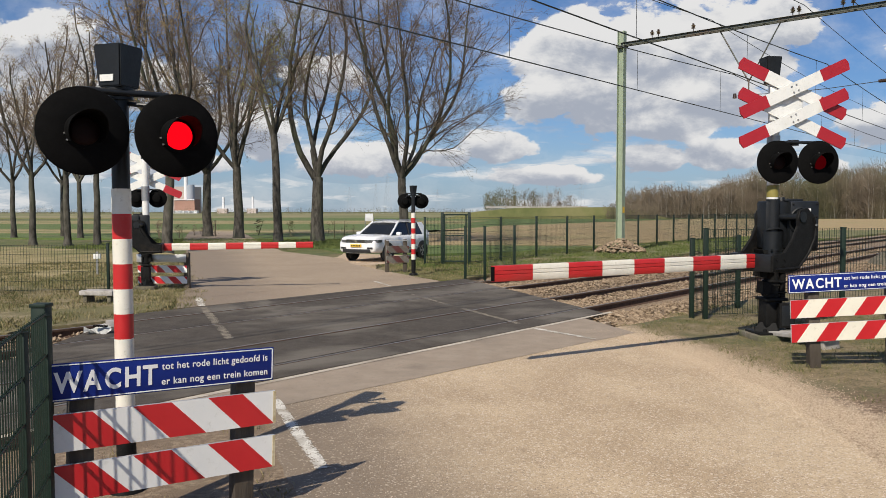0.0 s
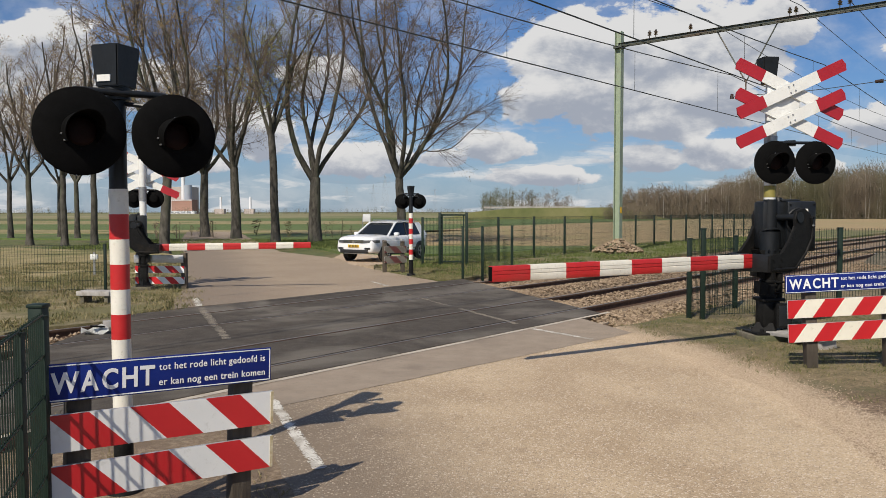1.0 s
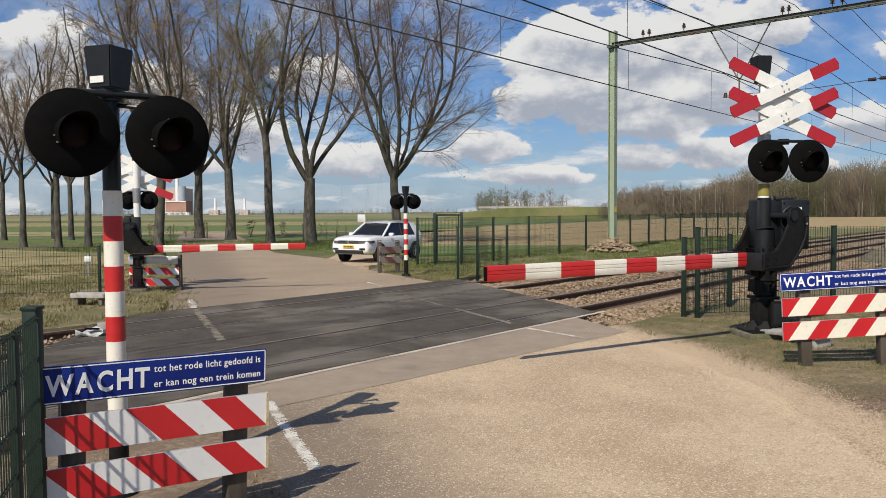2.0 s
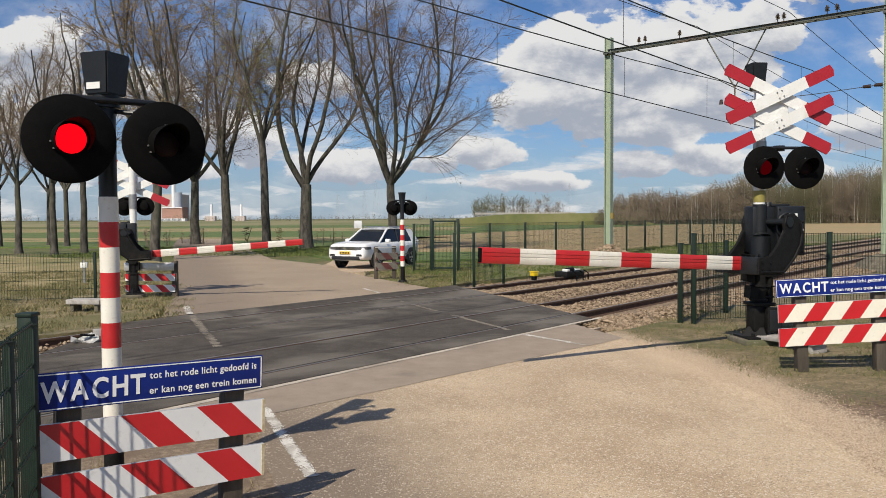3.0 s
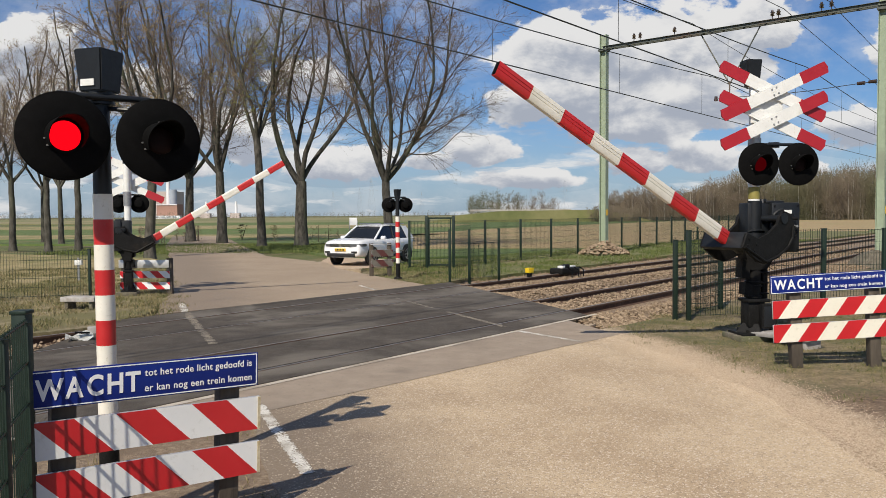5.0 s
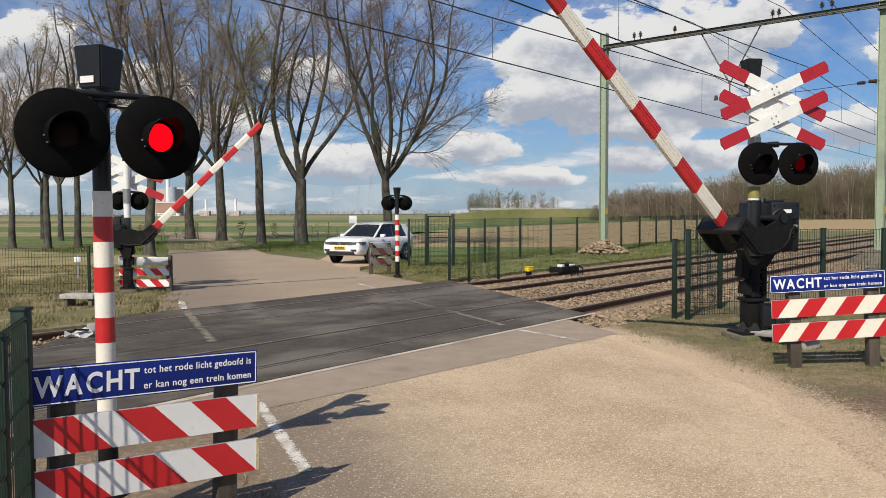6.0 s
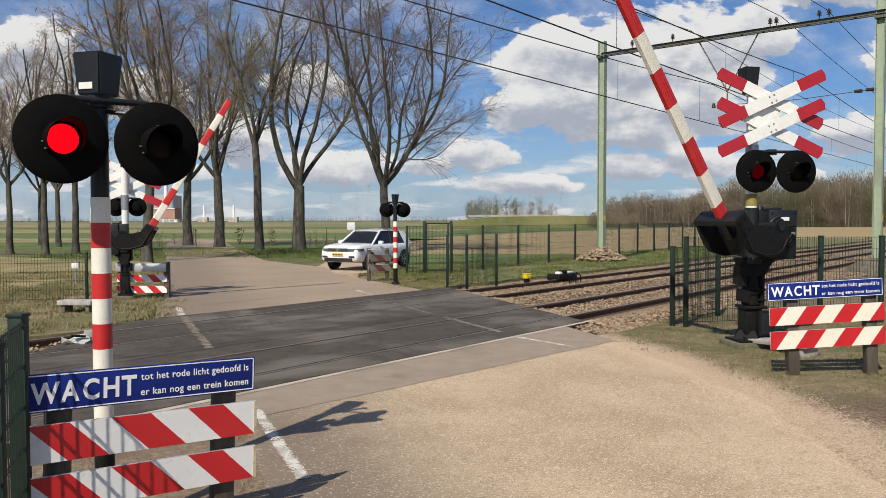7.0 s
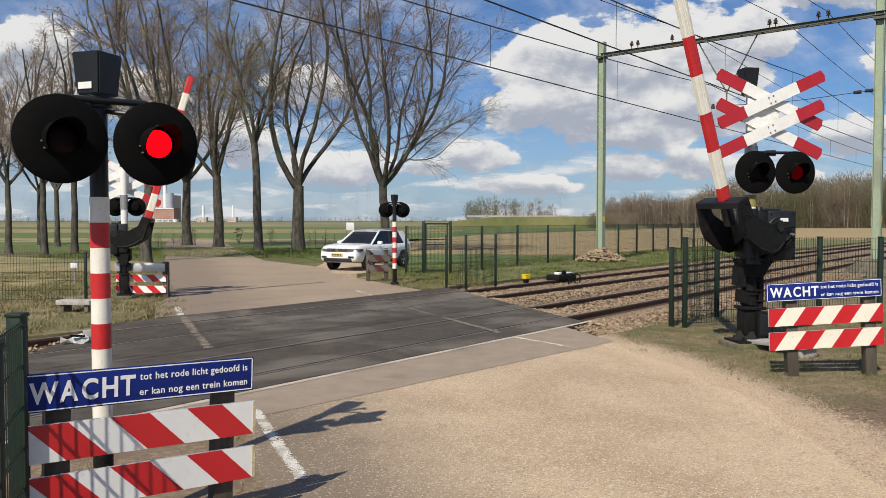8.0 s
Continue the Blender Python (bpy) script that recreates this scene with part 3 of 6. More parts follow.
# rails
def rail_profile():
    return [(-0.07, -0.16), (0.07, -0.16), (0.07, -0.145), (0.012, -0.12), (0.012, -0.045), (0.036, -0.032), (0.036, -0.004), (0.028, 0.0), (-0.028, 0.0),
            (-0.036, -0.004), (-0.036, -0.032), (-0.012, -0.045), (-0.012, -0.12), (-0.07, -0.145)]


for tr in TRACKS:
    for side in (-1, 1):
        n = tr + side * GAUGE
        # railway space: s along x, n along y; the prism runs along its y, so turn it
        turn = RAIL @ pose(0, n, 0.012) @ Matrix.Rotation(radians(-90), 4, "Z")
        bm = prism(bm_new(), rail_profile(), -60, 260, turn)
        rail = part("rail", bm, "rail_side", None, "", 30)
        tagged(rail, "rusty steel rail with a bright worn head, let into the deck", "rail", "rails of the two tracks", "structure")
        bm = box(bm_new(), (100, n, 0.0145), (320, 0.050, 0.004), RAIL)
        part("rail_head", bm, "rail_head", rail, "bright worn running surface", None)

edges = [DECK[0], TRACKS[0] - GAUGE - 0.045, TRACKS[0] - GAUGE + 0.085, TRACKS[0] + GAUGE - 0.085, TRACKS[0] + GAUGE + 0.045,
         TRACKS[1] - GAUGE - 0.045, TRACKS[1] - GAUGE + 0.085, TRACKS[1] + GAUGE - 0.085, TRACKS[1] + GAUGE + 0.045, DECK[1]]
for k, (n0, n1) in enumerate(((edges[0], edges[1]), (edges[2], edges[3]), (edges[4], edges[5]), (edges[6], edges[7]), (edges[8], edges[9]))):
    pts = [at_rail(deck_left(n0), n0), at_rail(deck_right(n0), n0), at_rail(deck_right(n1), n1), at_rail(deck_left(n1), n1)]
    sheet("crossing_deck", pts, 0.012, "deck", "dark grey asphalt deck of the level crossing between the rails", "crossing deck", 0.13)
# white line along the near edge of the deck
bm = bm_new()
sheet("edge_line", [at_rail(deck_left(7.2), 7.20), at_rail(deck_right(7.2) + 0.25, 7.20), at_rail(deck_right(7.3) + 0.25, 7.295), at_rail(deck_left(7.3), 7.295)], 0.009, "nosing",
      "pale beige concrete edge along the deck", "kerb", 0.0, 0.012, 0.15)


def mark(a, b, w, z, material, wear, seed):
    """A painted stripe that has crumbled into flakes: small flat pieces, fewer towards its edges."""
    a, b = Vector((*a, 0)), Vector((*b, 0))
    d = (b - a).normalized()
    side = Vector((d.y, -d.x, 0))
    c = 0.010
    rng = random.Random(seed)
    verts, faces = [], []
    for i in range(int((b - a).length / c)):
        for j in range(int(w / c) + 1):
            f = (j + 0.5) / (int(w / c) + 1) * 2 - 1
            p = a + d * (i + 0.5) * c + side * (f * w / 2)
            if noise.noise(p * 7.0) * 0.45 + noise.noise(p * 55.0) * 0.65 + 0.50 - wear - 0.42 * f * f < 0:
                continue
            k = len(verts)
            for u, v in ((-1, -1), (1, -1), (1, 1), (-1, 1)):
                q = p + d * c * (0.56 * u + rng.uniform(-0.2, 0.2)) + side * c * (0.56 * v + rng.uniform(-0.2, 0.2))
                verts.append((q.x, q.y, z + rng.uniform(0, 0.0012)))
            faces.append((k, k + 1, k + 2, k + 3))
    ob = raw("road_marking", verts, faces, material)
    for p in ob.data.polygons:
        if p.normal.z < 0:
            p.flip()
    return tagged(ob, "worn white road marking, crumbling at its edges", "road marking", "road markings", "structure")


mark((-1.05, 5.86), (-1.98, 8.15), 0.115, 0.0065, "road_mark", 0.20, 1)
mark((1.20, 13.05), (2.02, 11.95), 0.11, 0.0065, "road_mark", 0.22, 2)
mark((-5.92, 17.55), (-5.32, 16.0), 0.15, 0.0145, "road_mark", 0.25, 3)
mark((-5.22, 15.8), (-4.22, 13.45), 0.16, 0.0145, "dull_mark", 0.22, 4)
mark((-4.15, 13.3), (-3.52, 11.85), 0.15, 0.0145, "dull_mark", 0.28, 5)
mark((-2.40, 21.76), (-1.86, 20.50), 0.11, 0.0065, "road_mark", 0.15, 6)
mark((0.0, 15.7), (0.98, 13.55), 0.13, 0.0145, "dull_mark", 0.25, 7)
mark((-1.2, 18.4), (-0.2, 16.1), 0.12, 0.0145, "dull_mark", 0.38, 8)

# verges and fields
sheet("verge_near_right", [(x - 0.35, y) for x, y in EDGE] + [(20, -9), at_rail(30, 3.8), at_rail(30, 5.9), at_rail(14.4, 6.0)], -0.012, "gravel_verge",
      "dry patchy grass verge with gravel and brown earth beside the road", "verge", 0.05, 0.1, 0.4)
sheet("shoulder", [on_line(6.75, RIGHT_A + RX * 0.55, ROAD_AZ)] + EDGE + [(1.5, -9), (1.5, 5), (1.6, 11.5)], -0.006, "gravel_verge",
      "pale loose gravel shoulder along the road", "gravel shoulder", 0.05, 0.34, 0.12)
sheet("verge_near_left", [LEFT_A - RD * 12 + RX * 0.05, LEFT_A - RD * 0.4 + RX * 0.05, at_rail(1.2, 6.5), at_rail(-14, 6.5), at_rail(-20, 0)], -0.003, "gravel_bed", "bare gravelly earth with dry grass under the fence", "verge", 0.05, 0.12, 0.4)
sheet("verge_far_left", [at_rail(4.6, 13.8), at_rail(7.6, 13.8), (-6.5, 18.3), (-6.9, 19.6), (-8.9, 25), (-12.0, 33), (-22, 30), (-32, 14), at_rail(-30, 14.6)], -0.02, "verge", "grass verge with dry patches round the barrier", "verge", 0.05, 0.3, 0.6)
sheet("straw_field", [(-9.2, 23.5), (-13.5, 37), (-24, 43), (-60, 46), (-80, 20), (-30, 13), (-16, 17)], -0.012, "straw", "dry straw-coloured field behind the fence", "field", 0.05, 0.6, 1.5)
sheet("verge_far_right", [at_rail(17.6, 14.5), at_rail(40, 15.0), at_rail(90, 15.2), at_rail(90, 22), at_rail(36, 21.5), (-0.8, 33), (-2.9, 27.4), (-2.4, 24.2)], -0.02, "rough_grass", "green grass strip beside the tracks", "verge", 0.05, 0.25, 0.6)
sheet("green_field", [(-4, 36), (6, 41), (30, 62), (120, 180), (60, 240), (-70, 240), (-140, 120), (-60, 66), (-24, 58), (-12, 52)], -0.06, "meadow", "green field beyond the trees", "field", 0.03, 1.0, 4.0)
sheet("ploughed_field", [(-2, 47), (10, 46), (24, 56), (130, 200), (60, 205), (6, 110), (-8, 70)], -0.045, "plough", "ploughed brown field behind the fence", "field", 0.03, 0.8, 3.0)
sheet("tan_strip", [(-150, 78), (-6, 72), (2, 84), (-160, 100)], -0.045, "straw", "dry straw-coloured strip of field", "field", 0.03, 0.8, 4.0)
sheet("tan_strip", [(-260, 135), (0, 128), (6, 170), (-270, 190)], -0.045, "straw", "dry straw-coloured strip of field", "field", 0.03, 0.8, 6.0)
sheet("far_field", [(-300, 240), (300, 240), (900, 1200), (-900, 1200)], -0.05, "far_meadow", "distant green fields", "field", 0.02)

# ---- level crossing equipment ----


def letters(name, words, size, spacing=1.0, offset=0.0):
    """A word as a mesh, in the built-in font."""
    cu = bpy.data.curves.new(name, "FONT")
    cu.body, cu.size, cu.extrude, cu.offset, cu.space_character = words, size, 0.001, offset, spacing
    cu.resolution_u = 4
    tmp = new(name, cu)
    bpy.context.view_layer.update()
    me = bpy.data.meshes.new_from_object(tmp.evaluated_get(bpy.context.evaluated_depsgraph_get()))
    bpy.data.objects.remove(tmp)
    return me


def fitted(me, x0, x1):
    """Stretches letters so that they run from x0 to x1."""
    xs = [v.co.x for v in me.vertices]
    me.transform(Matrix.Translation((x0, 0, 0)) @ Matrix.Diagonal(((x1 - x0) / (max(xs) - min(xs)), 1, 1, 1)) @ Matrix.Translation((-min(xs), 0, 0)))
    return me


def text_part(name, me, m, material, parent):
    me.transform(m)
    me.materials.clear()
    me.materials.append(M[material])
    ob = new(name, me)
    ob.parent = parent
    return ob


FLASHERS = []


def lamp(parent, x, z, r, back=False, y=-0.10):
    """A round black backing disc with a hooded red lamp; local -y is its front."""
    front = pose(x, y, z, 90, 0, 0)  # its z runs towards -y
    bm = lathe(bm_new(), [(r * 0.30, -0.13), (r * 0.42, -0.12), (r * 0.52, -0.05), (r * 0.94, -0.022), (r * 0.99, -0.016), (r, -0.006), (r, 0.0), (r * 0.975, 0.006), (r * 0.44, 0.012)], 48, front)
    disc = part("backing_disc", bm, "black_matt", parent, "round matt black backing board", 50)
    # hood: a tube cut aslant, open below
    bm = bm_new()
    n, rr = 28, r * 0.415
    outer, inner = [], []
    for k in range(n + 1):
        a = radians(-38) + radians(256) * k / n
        reach = 0.05 + 0.21 * max(0.0, math.sin(a) * 0.5 + 0.5)
        outer.append([(rr * math.cos(a), rr * math.sin(a), 0.0), (rr * math.cos(a), rr * math.sin(a) , reach)])
        inner.append([((rr - 0.005) * math.cos(a), (rr - 0.005) * math.sin(a), 0.0), ((rr - 0.005) * math.cos(a), (rr - 0.005) * math.sin(a), reach)])
    vo = [[bm.verts.new(front @ Vector(p)) for p in q] for q in outer]
    vi = [[bm.verts.new(front @ Vector(p)) for p in q] for q in inner]
    for k in range(n):
        bm.faces.new((vo[k][0], vo[k + 1][0], vo[k + 1][1], vo[k][1]))
        bm.faces.new((vi[k][1], vi[k + 1][1], vi[k + 1][0], vi[k][0]))
        bm.faces.new((vo[k][1], vo[k + 1][1], vi[k + 1][1], vi[k][1]))
    for k in (0, n):
        bm.faces.new((vo[k][0], vo[k][1], vi[k][1], vi[k][0]))
    part("hood", bm, "black_matt", disc, "black sheet hood", 50)
    for a in (92, 190, 212, -8):
        p = front @ Vector((rr * 1.02 * math.cos(radians(a)), rr * 1.02 * math.sin(radians(a)), 0.012))
        part("screw", cone(bm_new(), p, p + Vector((0, -0.02, 0)), 0.006, 0.006, 8), "galv", disc, "small bright screw")
    # light unit's made-up turn stands for blinking: one half lit lens, the other dark
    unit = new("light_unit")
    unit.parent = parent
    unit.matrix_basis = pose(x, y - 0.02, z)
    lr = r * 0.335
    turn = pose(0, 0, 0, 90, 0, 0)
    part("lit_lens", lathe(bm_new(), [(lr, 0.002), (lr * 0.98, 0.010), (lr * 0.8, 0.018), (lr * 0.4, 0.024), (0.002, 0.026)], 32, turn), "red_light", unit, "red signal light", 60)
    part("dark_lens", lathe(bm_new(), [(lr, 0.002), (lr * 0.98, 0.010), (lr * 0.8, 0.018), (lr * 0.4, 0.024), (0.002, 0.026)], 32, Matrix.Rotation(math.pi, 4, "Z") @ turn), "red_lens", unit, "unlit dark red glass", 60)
    # added plate, unseen: keeps the lit lens's red from leaking round the dark one
    part("shutter", cone(bm_new(), (0, -0.001, 0), (0, 0.001, 0), r * 0.405, r * 0.405, 28), "black_matt", unit, "added black plate that blocks red from the lit lens", None)
    return unit


def bands(parent, z0, z1, r, count, first, name="band"):
    """Red and white bands from the top down."""
    h = (z1 - z0) / count
    for k in range(count):
        top = z1 - k * h
        bm = cone(bm_new(), (0, 0, top - h), (0, 0, top), r, r, 28)
        part("pole_band", bm, ("cream_paint", "red_paint")[(k + first) % 2], parent, ("white", "red")[(k + first) % 2] + " painted band of the pole")


def top_box(parent, z, s, m=None):
    """The small bell housing with sloping sides on top of a pole."""
    bm = bm_new()
    a, b, h = 0.079 * s, 0.097 * s, 0.245 * s
    lo = [bm.verts.new((x * a, y * a * 1.05, z)) for x, y in ((-1, -1), (1, -1), (1, 1), (-1, 1))]
    hi = [bm.verts.new((x * b, y * b * 1.05, z + h)) for x, y in ((-1, -1), (1, -1), (1, 1), (-1, 1))]
    bm.faces.new(list(reversed(lo)))
    bm.faces.new(hi)
    for k in range(4):
        bm.faces.new((lo[k], lo[(k + 1) % 4], hi[(k + 1) % 4], hi[k]))
    bmesh.ops.bevel(bm, geom=list(bm.edges), offset=0.008 * s, segments=2, affect="EDGES")
    cone(bm, (0, 0, z - 0.07 * s), (0, 0, z + 0.01), 0.075 * s, 0.075 * s, 20)
    if m is not None:
        bmesh.ops.transform(bm, matrix=m, verts=bm.verts)
    return part("bell_housing", bm, "black_paint", parent, "black sheet metal bell housing")


def crossbar(parent, z, half, y=-0.02):
    bm = cone(bm_new(), (-half, y, z), (half, y, z), 0.023, 0.023, 12)
    cone(bm, (-half, y, z), (-half, y - 0.05, z - 0.03), 0.018, 0.018, 10)
    cone(bm, (half, y, z), (half, y - 0.05, z - 0.03), 0.018, 0.018, 10)
    cone(bm, (0, 0, z - 0.04), (0, 0, z + 0.04), 0.085, 0.085, 20)
    return part("crossbar", bm, "black_paint", parent)


def light_post(m, r, zc, pole_r, band, label, disc_r, spacing, top_s=1.0, front=-0.10, shift=0.0):
    """A flashing-light post with banded pole, two lamps and a bell housing; local -y faces the traffic."""
    post = thing("warning_light_post", m, label, "warning light", "flashing light posts")
    z0, z1, count, first = band
    bands(post, z0, z1, pole_r, count, first)
    bm = cone(bm_new(), (0, 0, 0.06), (0, 0, z0), pole_r * 1.02, pole_r * 1.02, 24)
    cone(bm, (0, 0, 0), (0, 0, 0.06), pole_r * 2.1, pole_r * 1.8, 24)
    part("lower_pole", bm, "black_iron", post)
    bm = cone(bm_new(), (0, 0, z1), (0, 0, zc + disc_r * 1.15), pole_r * 0.93, pole_r * 0.93, 24)
    part("upper_pole", bm, "black_paint", post)
    crossbar(post, zc + disc_r * 1.03, spacing / 2, -0.085).location.x = shift
    top_box(post, zc + disc_r * 1.17, top_s, Matrix.Rotation(radians(-54), 4, "Z"))
    for s in (-1, 1):
        part("lamp_arm", tube(bm_new(), [(s * 0.05, -0.03, zc + disc_r * 0.80), (shift + s * spacing * 0.42, front + 0.10, zc + disc_r * 0.70), (shift + s * spacing / 2, front + 0.08, zc)], 0.016, 8), "black_paint", post)
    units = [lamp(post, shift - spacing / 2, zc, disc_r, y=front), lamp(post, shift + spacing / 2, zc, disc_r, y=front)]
    return post, units


# near post beside the road
near_post, near_units = light_post(pose(-2.342, 5.40, 0, 0, 0, 37), 0.064, 2.454, 0.064, (0.547, 2.098, 9, 0),
                                   "black and red-white banded post with two red flashing lights", 0.281, 0.592, 1.15, -0.28, 0.008)
box_label = part("name_plate", box(bm_new(), (-0.012, -0.1045, 2.84), (0.108, 0.006, 0.044), Matrix.Rotation(radians(-54), 4, "Z")), "white_paint", near_post, "small white label plate")
FLASHERS.append(near_units)

far_post, far_units = light_post(pose(-1.47, 24.0, 0, 0, 0, 188), 0.06, 2.25, 0.066, (0.48, 1.90, 9, 0),
                                 "black and red-white banded light post seen from behind", 0.225, 0.50, 0.85)


def plank(parent, a, b, w, t, stripes, slant, cut=0.0, names=("red_stripe", "white_stripe"), mats=("red_foil", "white_foil"), first=0, y=0.0, off=0.0):
    """A board from a to b (x, z), cut into slanting red and white fields, each a piece of its own a hair apart."""
    ax, az = a
    bx, bz = b
    L = math.hypot(bx - ax, bz - az)
    ang = math.atan2(bz - az, bx - ax)
    m = Matrix.Translation((ax, y, az)) @ Matrix.Rotation(-ang, 4, "Y")
    holder = part("board", box(bm_new(), (L / 2, t * 0.6, 0), (L, t, w), m, 0.003), "aluminium", parent, "aluminium board with reflecting foil", 30)
    step = L / stripes
    sh = slant * w / 2
    k = -3
    while k < stripes + 3:
        lo0, lo1 = k * step - sh + off, (k + 1) * step - sh + off
        hi0, hi1 = k * step + sh + off, (k + 1) * step + sh + off
        # clip the slanting field to the board by walking its outline
        poly = [(lo0, -w / 2), (lo1, -w / 2), (hi1, w / 2), (hi0, w / 2)]
        for lim, sign in ((0.004, 1), (L - 0.004, -1)):
            out = []
            for p, q in zip(poly, poly[1:] + poly[:1]):
                dp, dq = sign * (p[0] - lim), sign * (q[0] - lim)
                if dp >= 0:
                    out.append(p)
                if dp * dq < 0:
                    f = dp / (dp - dq)
                    out.append((p[0] + (q[0] - p[0]) * f, p[1] + (q[1] - p[1]) * f))
            poly = out
            if not poly:
                break
        if len(poly) >= 3:
            c = (k + first) % 2
            part(names[c], prism(bm_new(), [(px, pz * 0.985) for px, pz in poly], -0.0015, t * 0.1, m), mats[c], holder, "", None)
        k += 1
    return holder


def sign(parent, x0, z0, L, h, y):
    """The blue warning sign with its two lines of text."""
    plate = bm_new()
    box(plate, (x0 + L / 2, y, z0 + h / 2), (L, 0.012, h), None, 0.003)
    plate = part("sign_plate", plate, "blue_sign", parent, "blue enamel sign with white lettering", 30)
    bm = bm_new()
    e, w = 0.010, 0.006
    for c, s in (((x0 + L / 2, y - 0.007, z0 + e), (L - 2 * e, 0.002, w)), ((x0 + L / 2, y - 0.007, z0 + h - e), (L - 2 * e, 0.002, w)),
                 ((x0 + e, y - 0.007, z0 + h / 2), (w, 0.002, h - 2 * e - w)), ((x0 + L - e, y - 0.007, z0 + h / 2), (w, 0.002, h - 2 * e - w))):
        box(bm, c, s)
    part("sign_border", bm, "sign_white", plate, "thin white border line", None)
    up = Matrix.Rotation(radians(90), 4, "X")
    # narrow capitals, each with its own width
    bm = bm_new()
    for c, f0, f1 in (("W", 0.0, 0.262), ("A", 0.272, 0.445), ("C", 0.478, 0.632), ("H", 0.672, 0.825), ("T", 0.848, 1.0)):
        bm.from_mesh(fitted(letters("capital", c, h * 0.76, 1.0, 0.0045 * h / 0.23), f0 * 0.42 * L, f1 * 0.42 * L))
    word = bpy.data.meshes.new("big_word")
    bm.to_mesh(word)
    bm.free()
    text_part("big_word", word, Matrix.Translation((x0 + 0.03 * L, y - 0.008, z0 + h * 0.235)) @ up, "sign_white", plate)
    for name, words, dz in (("upper_line", "tot het rode licht gedoofd is", 0.61), ("lower_line", "er kan nog een trein komen", 0.19)):
        line_of = fitted(letters(name, words, h * 0.275, 1.08, 0.0007 * h / 0.23), 0.0, 0.50 * L)
        text_part(name, line_of, Matrix.Translation((x0 + 0.468 * L, y - 0.008, z0 + h * dz)) @ up, "sign_white", plate)
    return plate


def board(m, L, sign_z, planks, posts, slant, first, stripes, post_w, label, group, text=True, tilt=0.0, off=0.0, post_top=None, pale="white_foil", deep="red_foil", rust=False):
    """A low roadside board on two timber posts: sign above, two striped planks below."""
    b = thing("barrier_board", m, label, "barrier board", group)
    for px in posts:
        top = post_top or sign_z[0] + 0.1
        bm = box(bm_new(), (px, 0.09, top / 2 - 0.06), (post_w, post_w * 0.8, top + 0.12), None, 0.008)
        part("timber_post", bm, "old_wood", b, "weathered dark timber post")
    for z0, z1 in planks:
        plank(b, (0.02, (z0 + z1) / 2), (L + 0.02, (z0 + z1) / 2 + tilt), z1 - z0, 0.02, stripes, slant, first=first, off=off, mats=(deep, pale))
        if rust:
            part("rusty_edge", box(bm_new(), (L + 0.012, -0.004, (z0 + z1) / 2), (0.018, 0.005, (z1 - z0) * 0.97)), "rust_edge", b, "yellowed rusty end of the plank", None)
    if text:
        sign(b, 0.0, sign_z[0], L, sign_z[1] - sign_z[0], 0.0)
    else:
        part("sign_plate", box(bm_new(), (L / 2, 0.0, (sign_z[0] + sign_z[1]) / 2), (L, 0.012, sign_z[1] - sign_z[0]), None, 0.003), "aluminium", b, "bare grey back of a sign")
    return b


board(pose(-2.30, 4.214, 0.040, 0, 1.7, 37.7), 1.337, (0.854, 1.067), ((0.568, 0.782), (0.285, 0.494)), (0.20, 1.17), -1.0, 0, 6.0, 0.13,
      "blue lettered sign over two red-white striped planks on posts", "barrier boards", off=0.107, rust=True)
board(pose(4.066, 9.80, 0, 0, -2.8, 2), 1.46, (0.925, 1.149), ((0.612, 0.838), (0.312, 0.540)), (0.33, 1.33), 0.74, 0, 6.1, 0.14,
      "blue lettered sign over two red-white striped planks on posts", "barrier boards", off=-0.09, pale="cream_foil")
board(pose(-8.25, 19.85, 0, 0, 0, -2), 1.28, (0.66, 0.86), ((0.40, 0.58), (0.12, 0.30)), (0.1, 1.27), -1.0, 0, 6.0, 0.14,
      "grey-backed sign over red-white planks on a dark post", "barrier boards", False, post_top=0.90)
board(pose(-2.42, 25.2, 0, 0, 0, 12), 0.72, (1.0, 1.02), ((0.62, 0.84), (0.30, 0.52)), (0.04, 0.62), -0.9, 1, 3.0, 0.13,
      "two weathered red-white planks, darkened for shade, between dark timber posts", "barrier boards", False, post_top=1.04, pale="old_shaded_white", deep="old_shaded_red")


def cross(parent, z, L, w, tilt, gap, y, x=0.0):
    """Two St Andrew's crosses, one over the other."""
    for dz in (gap / 2, -gap / 2):
        for s, dy in ((1, -0.03), (-1, 0.02)):
            a = radians(tilt) * s
            m = Matrix.Translation((x, y + dy, z + dz)) @ Matrix.Rotation(-a, 4, "Y")
            pts = [(-L / 2, -w / 2), (-L / 2 - 0.025, 0.0), (-L / 2, w / 2), (L / 2, w / 2), (L / 2 + 0.025, 0.0), (L / 2, -w / 2)]
            pl = part("cross_plank", prism(bm_new(), pts, -0.01, 0.012, m), "white_paint", parent, "white plank with red ends", 30)
            for e in (-1, 1):
                x1, x0 = e * (L / 2 - 0.0), e * (L / 2 - 0.44)
                pp = [(x0, -w / 2 - 0.002), (x1, -w / 2 - 0.002), (e * (L / 2 + 0.027), 0.0), (x1, w / 2 + 0.002), (x0, w / 2 + 0.002)]
                part("red_end", prism(bm_new(), pp, -0.013, 0.0145, m), "cross_red", pl, "red reflecting end", 30)
            if s == 1:
                for bx in (-0.04, 0.04):
                    for bz in (-0.045, 0.045):
                        part("bolt", cone(bm_new(), m @ Vector((bx, -0.012, bz)), m @ Vector((bx, -0.024, bz)), 0.012, 0.010, 8), "galv", pl, "galvanised bolt")


